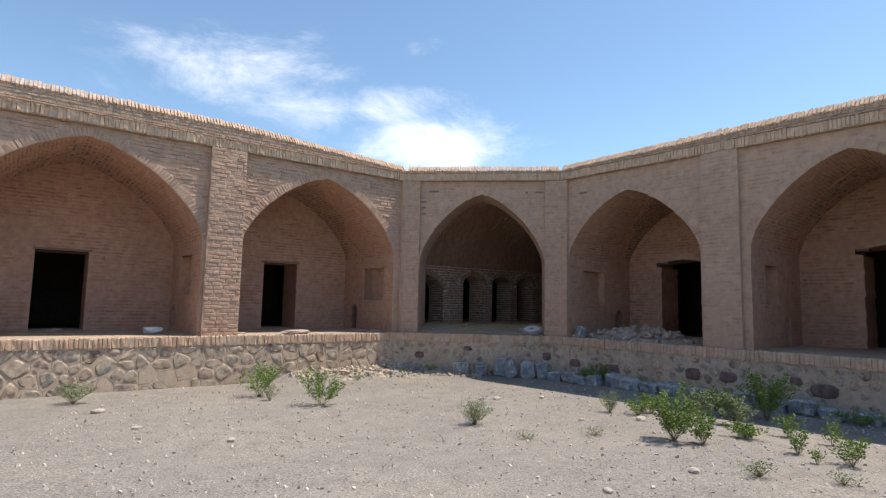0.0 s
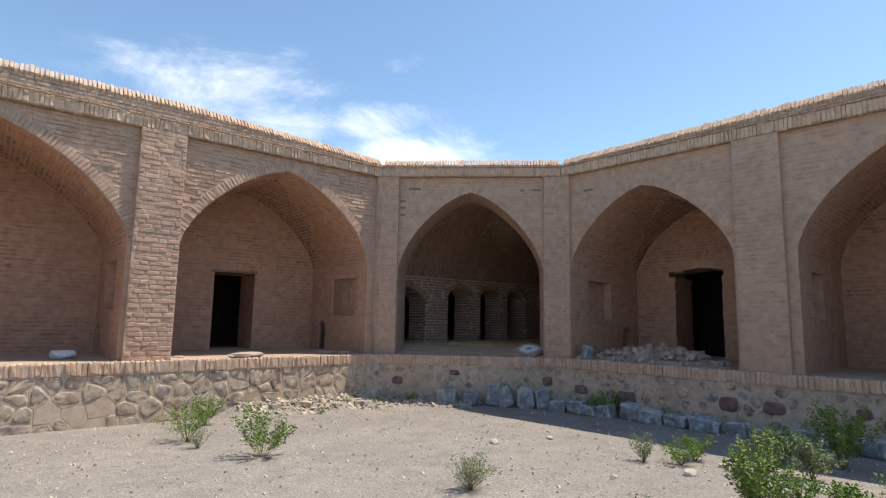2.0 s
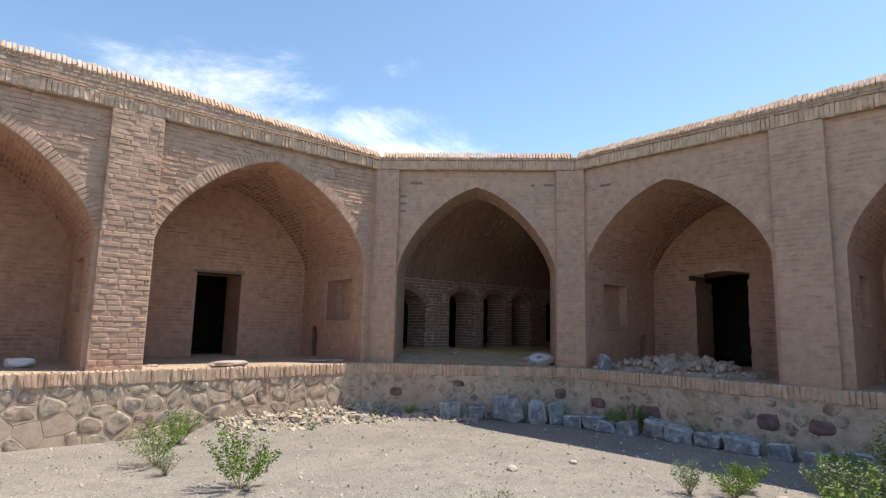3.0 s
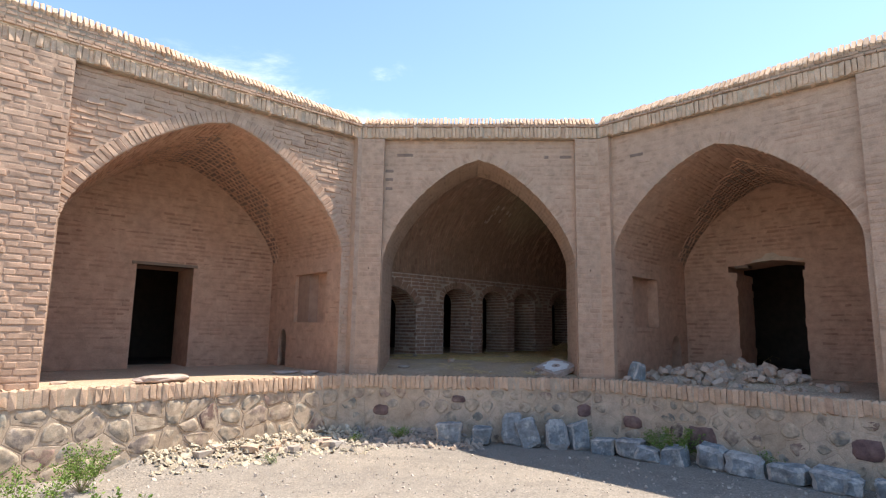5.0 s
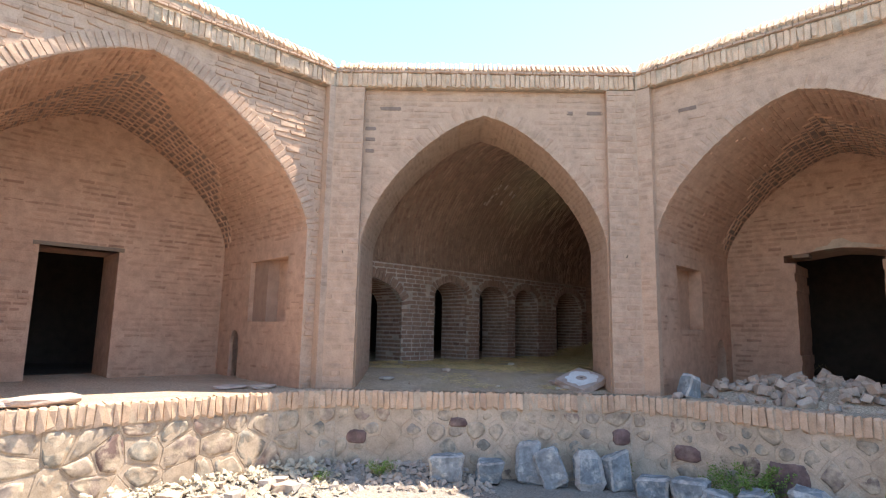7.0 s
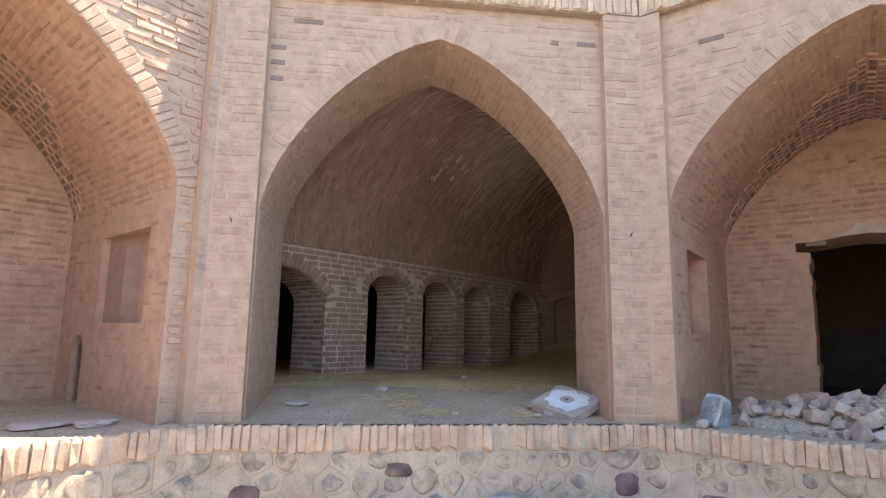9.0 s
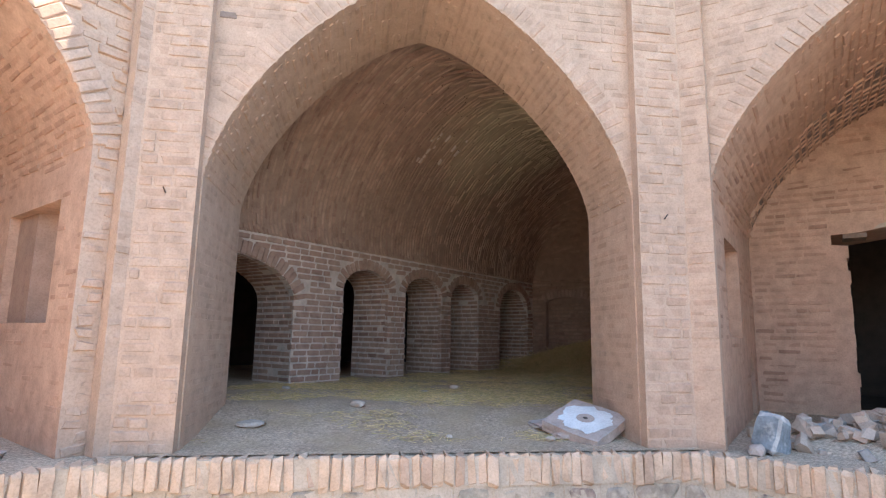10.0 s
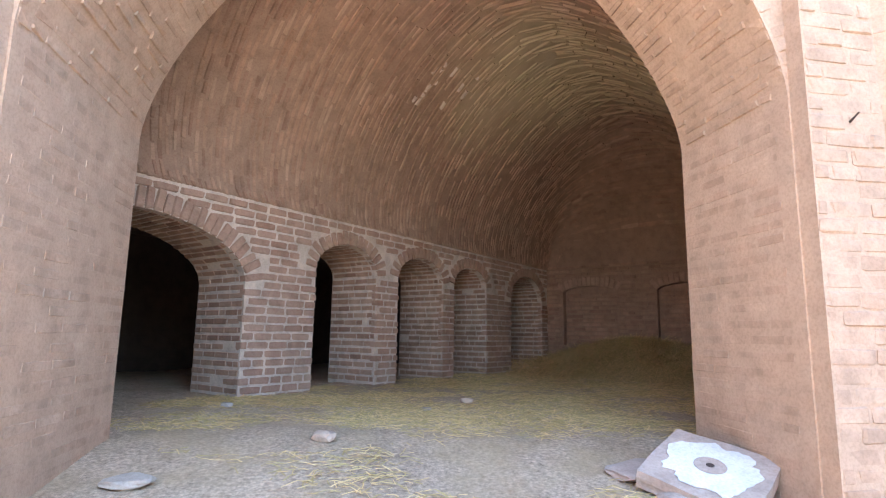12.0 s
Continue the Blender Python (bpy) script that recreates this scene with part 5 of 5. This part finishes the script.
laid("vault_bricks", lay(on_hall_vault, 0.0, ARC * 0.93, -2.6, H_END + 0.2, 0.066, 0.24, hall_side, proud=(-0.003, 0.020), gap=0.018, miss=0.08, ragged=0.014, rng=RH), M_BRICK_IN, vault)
laid("whitewash_streaks", lay(on_hall_vault, 1.95, 2.5, 1.75, 2.45, 0.066, 0.12, proud=(0.026, 0.030), gap=0.03, miss=0.72, ragged=0.02, rng=RH), M_PALE_MORTAR, vault)

# cornice: standing bricks, a drip of bricks, and a tilted top row
for key, host, m, s0, s1 in (("L", wall_left, FL, 0.03, 11.0), ("C", wall_corner, FC, -HALF + 0.03, HALF - 0.03), ("R", wall_right, FR, 0.03, 10.5)):
    soldier_row(host, m, s0, s1, 0.0 if key == "L" else -0.018, TOP, TOP + 0.205, 0.070, 0.11, meshes=UNIT_CAP)
    part("cornice_mortar", block(m, s0 - 0.03, s1, 0.014 if key == "L" else -0.006, 0.2, TOP + 0.012, TOP + 0.20), M_PLINTH, host)
    n = int((s1 - s0) / 0.068)
    rng = random.Random(n)
    for i in range(n):
        s = s0 + (i + 0.5) * (s1 - s0) / n
        mm = basis(m, s, 0.08, 5.405 + crest(key, s), 0) @ Matrix.Rotation(radians(46 + rng.uniform(-5, 5)), 4, "X") @ Matrix.Rotation(rng.uniform(-0.08, 0.08), 4, "Y")
        piece(host, rng.choice(UNIT_CAP), mm, (0.056 * rng.uniform(0.85, 1.05), 0.24, 0.10 * rng.uniform(0.85, 1.1)))
    if key != "C":
        laid("parapet_bricks", lay(on_wall(m, -0.002), s0, s1, 5.335, 5.62, 0.07, 0.12, lambda x, y: y < 5.365 + crest(key, x), proud=(0.002, 0.014), gap=0.014, ragged=0.012), M_BRICK, host)
    laid("drip_bricks", lay(on_wall(m, -0.03), s0, s1, 5.285, 5.335, 0.05, 0.12, proud=(0.004, 0.02), gap=0.008), M_BRICK, host)

# terrace edge: standing bricks over field stones


def plinth_run(p, q, key):
    dx, dy = q[0] - p[0], q[1] - p[1]
    ln = math.hypot(dx, dy)
    e = (dx / ln, dy / ln)
    m = frame_of(p, e, (-e[1], e[0]))
    rng = random.Random(key)
    soldier_row(plinth, m, 0.0, ln, -0.03, TERR - 0.215, TERR + 0.006, 0.078, 0.14, rng=rng, meshes=UNIT_CAP)
    part("edge_mortar", block(m, 0.0, ln, -0.019, 0.1, TERR - 0.20, TERR - 0.006), M_PLINTH, plinth)
    return m, ln, rng


def clip(poly, px, pz, nx, nz):
    """The part of a convex outline on the inner side of a line."""
    out = []
    for (ax, az), (bx, bz) in zip(poly, poly[1:] + poly[:1]):
        da, db = (ax - px) * nx + (az - pz) * nz, (bx - px) * nx + (bz - pz) * nz
        if da <= 0:
            out.append((ax, az))
        if (da < 0 < db) or (db < 0 < da):
            k = da / (da - db)
            out.append((ax + (bx - ax) * k, az + (bz - az) * k))
    return out


def pad(m, poly, cx, cz, proud, rng):
    """The pad of pointing mortar round one stone, cut off from the next by a scored line."""
    n = len(poly)
    v = [m @ Vector((cx + (x - cx) * f, y + (rng.uniform(-0.003, 0.003) if f < 1 else 0), cz + (z - cz) * f)) for f, y in ((1.0, 0.003), (0.965, -proud)) for x, z in poly]
    v.append(m @ Vector((cx, -proud - 0.002, cz)))
    return v, [(k, (k + 1) % n, n + (k + 1) % n, n + k) for k in range(n)] + [(n + k, n + (k + 1) % n, 2 * n) for k in range(n)]


def rubble_stones(m, ln, rng, cw, ch, proud, joint, skip, lump, least, rise_out, jitter):
    """Field stones in pads of pointing that fill the face of the terrace, each stone a piece of its own."""
    pts, pads = [], []
    rows = round(0.92 / ch)
    for i in range(rows):
        n = max(1, round(ln / cw))
        for k in range(n):
            pts.append(((k + 0.5 + 0.5 * (i % 2 - 0.5) + rng.uniform(-1, 1) * jitter) * ln / n, -0.24 + (i + 0.5 + rng.uniform(-0.85, 0.85) * jitter) * 0.92 / rows))
    for i, (x, z) in enumerate(pts):
        poly = [(max(0, x - 0.6), -0.24), (min(ln, x + 0.6), -0.24), (min(ln, x + 0.6), 0.672), (max(0, x - 0.6), 0.672)]
        for k, (u, w) in enumerate(pts):
            if k != i and abs(u - x) < 0.9:
                d = math.hypot(u - x, w - z)
                if d > 1e-4 and poly:
                    q = 0.5 - joint / d
                    poly = clip(poly, x + (u - x) * q, z + (w - z) * q, (u - x) / d, (w - z) / d)
        if len(poly) < 3:
            continue
        cx, cz = sum(p[0] for p in poly) / len(poly), sum(p[1] for p in poly) / len(poly)
        if max(abs(p[0] - cx) for p in poly) < 0.03 or max(abs(p[1] - cz) for p in poly) < 0.025:
            continue
        pads.append(pad(m, poly, cx, cz, proud, rng))
        if rng.random() < skip:
            continue
        fine = []
        for a, b in zip(poly, poly[1:] + poly[:1]):
            fine.append(a)
            fine.append(((a[0] + b[0]) / 2 + rng.uniform(-1, 1) * 0.02, (a[1] + b[1]) / 2 + rng.uniform(-1, 1) * 0.02))
        n = len(fine)
        shown = rng.uniform(least, 1.0)
        fine = [(cx + shown * (0.6 * fine[k][0] + 0.2 * (fine[k - 1][0] + fine[(k + 1) % n][0]) - cx), cz + shown * (0.6 * fine[k][1] + 0.2 * (fine[k - 1][1] + fine[(k + 1) % n][1]) - cz)) for k in range(n)]
        lift = proud + rise_out * rng.uniform(0.4, 1.5)
        v = []
        for f, y in ((1.0, 0.02), (0.97, -lift * 0.75), (0.72, -lift)):
            for px, pz in fine:
                v.append(((px - cx) * f, y + (rng.uniform(-lump, lump) if f < 1 else 0), (pz - cz) * f))
        v.append((rng.uniform(-0.02, 0.02), -lift + rng.uniform(-lump, lump), rng.uniform(-0.02, 0.02)))
        fc = []
        for r0 in (0, n):
            fc += [(r0 + k, r0 + (k + 1) % n, r0 + n + (k + 1) % n, r0 + n + k) for k in range(n)]
        fc += [(2 * n + k, 2 * n + (k + 1) % n, 3 * n) for k in range(n)]
        me = bpy.data.meshes.new("stone")
        me.from_pydata(v, [], fc)
        me.materials.append(M_STONE)
        me.shade_smooth()
        ob = new("stone", me)
        ob.parent = plinth
        ob.matrix_basis = basis(m, cx, 0.0, cz)
    v, fc = [], []
    for pv, pf in pads:
        k = len(v)
        v.extend(pv)
        fc.extend(tuple(k + i for i in q) for q in pf)
    mesh_object("pointing", v, fc, M_PLINTH, plinth)["kind"] = "stuff"


left_run = plinth_run(at(FL, 11.0, -OUT), FRONT[1], 1)
chips = [plinth_run(FRONT[1], FRONT[2], 2), plinth_run(FRONT[2], FRONT[3], 3), plinth_run(FRONT[3], FRONT[4], 4), plinth_run(FRONT[4], at(FR, 10.5, -OUT), 5)]
rubble_stones(*left_run, 0.36, 0.23, 0.006, 0.003, 0.05, 0.012, 0.80, 0.006, 0.44)
for run in chips:
    rubble_stones(*run, 0.27, 0.17, 0.006, 0.003, 0.25, 0.003, 0.48, 0.004, 0.26)


def set_stone(m, at_s, z, w, h, mat, rng, label=""):
    """One large stone that stands a little out of the pointing."""
    n = 14
    ring = []
    for k in range(n):
        a = 6.2832 * k / n
        c, q = math.cos(a), math.sin(a)
        f = (abs(c) ** 4 + abs(q) ** 4) ** -0.25 * rng.uniform(0.88, 1.06)
        ring.append((c * f * w / 2, q * f * h / 2))
    v = [(x * f, y + (rng.uniform(-0.004, 0.004) if f < 1 else 0), zz * f) for f, y in ((1.0, 0.02), (0.96, -0.012), (0.85, -0.022), (0.45, -0.026)) for x, zz in ring]
    v.append((0, -0.025, 0))
    fc = [(r * n + k, r * n + (k + 1) % n, (r + 1) * n + (k + 1) % n, (r + 1) * n + k) for r in range(3) for k in range(n)]
    fc += [(3 * n + k, 3 * n + (k + 1) % n, 4 * n) for k in range(n)]
    ob = mesh_object("stone", v, fc, mat, plinth, label, True)
    ob.matrix_basis = basis(m, at_s, -OUT, z)


RS = random.Random(8)
BIG_STONES = [(FC, 1.76, 0.36, 0.23, 0.22), (FR, 0.55, 0.24, 0.34, 0.20), (FR, 1.60, 0.12, 0.42, 0.40), (FC, -1.62, 0.30, 0.26, 0.18), (FC, -0.32, 0.50, 0.24, 0.12),
              (FR, 3.56, 0.29, 0.34, 0.26), (FR, 4.27, 0.30, 0.36, 0.24), (FR, 5.5, 0.36, 0.22, 0.16), (FR, 5.95, 0.24, 0.46, 0.26)]
for m, at_s, z, w, h in BIG_STONES:
    set_stone(m, at_s, z, w, h, M_PURPLE, RS, "large purple-brown stone")
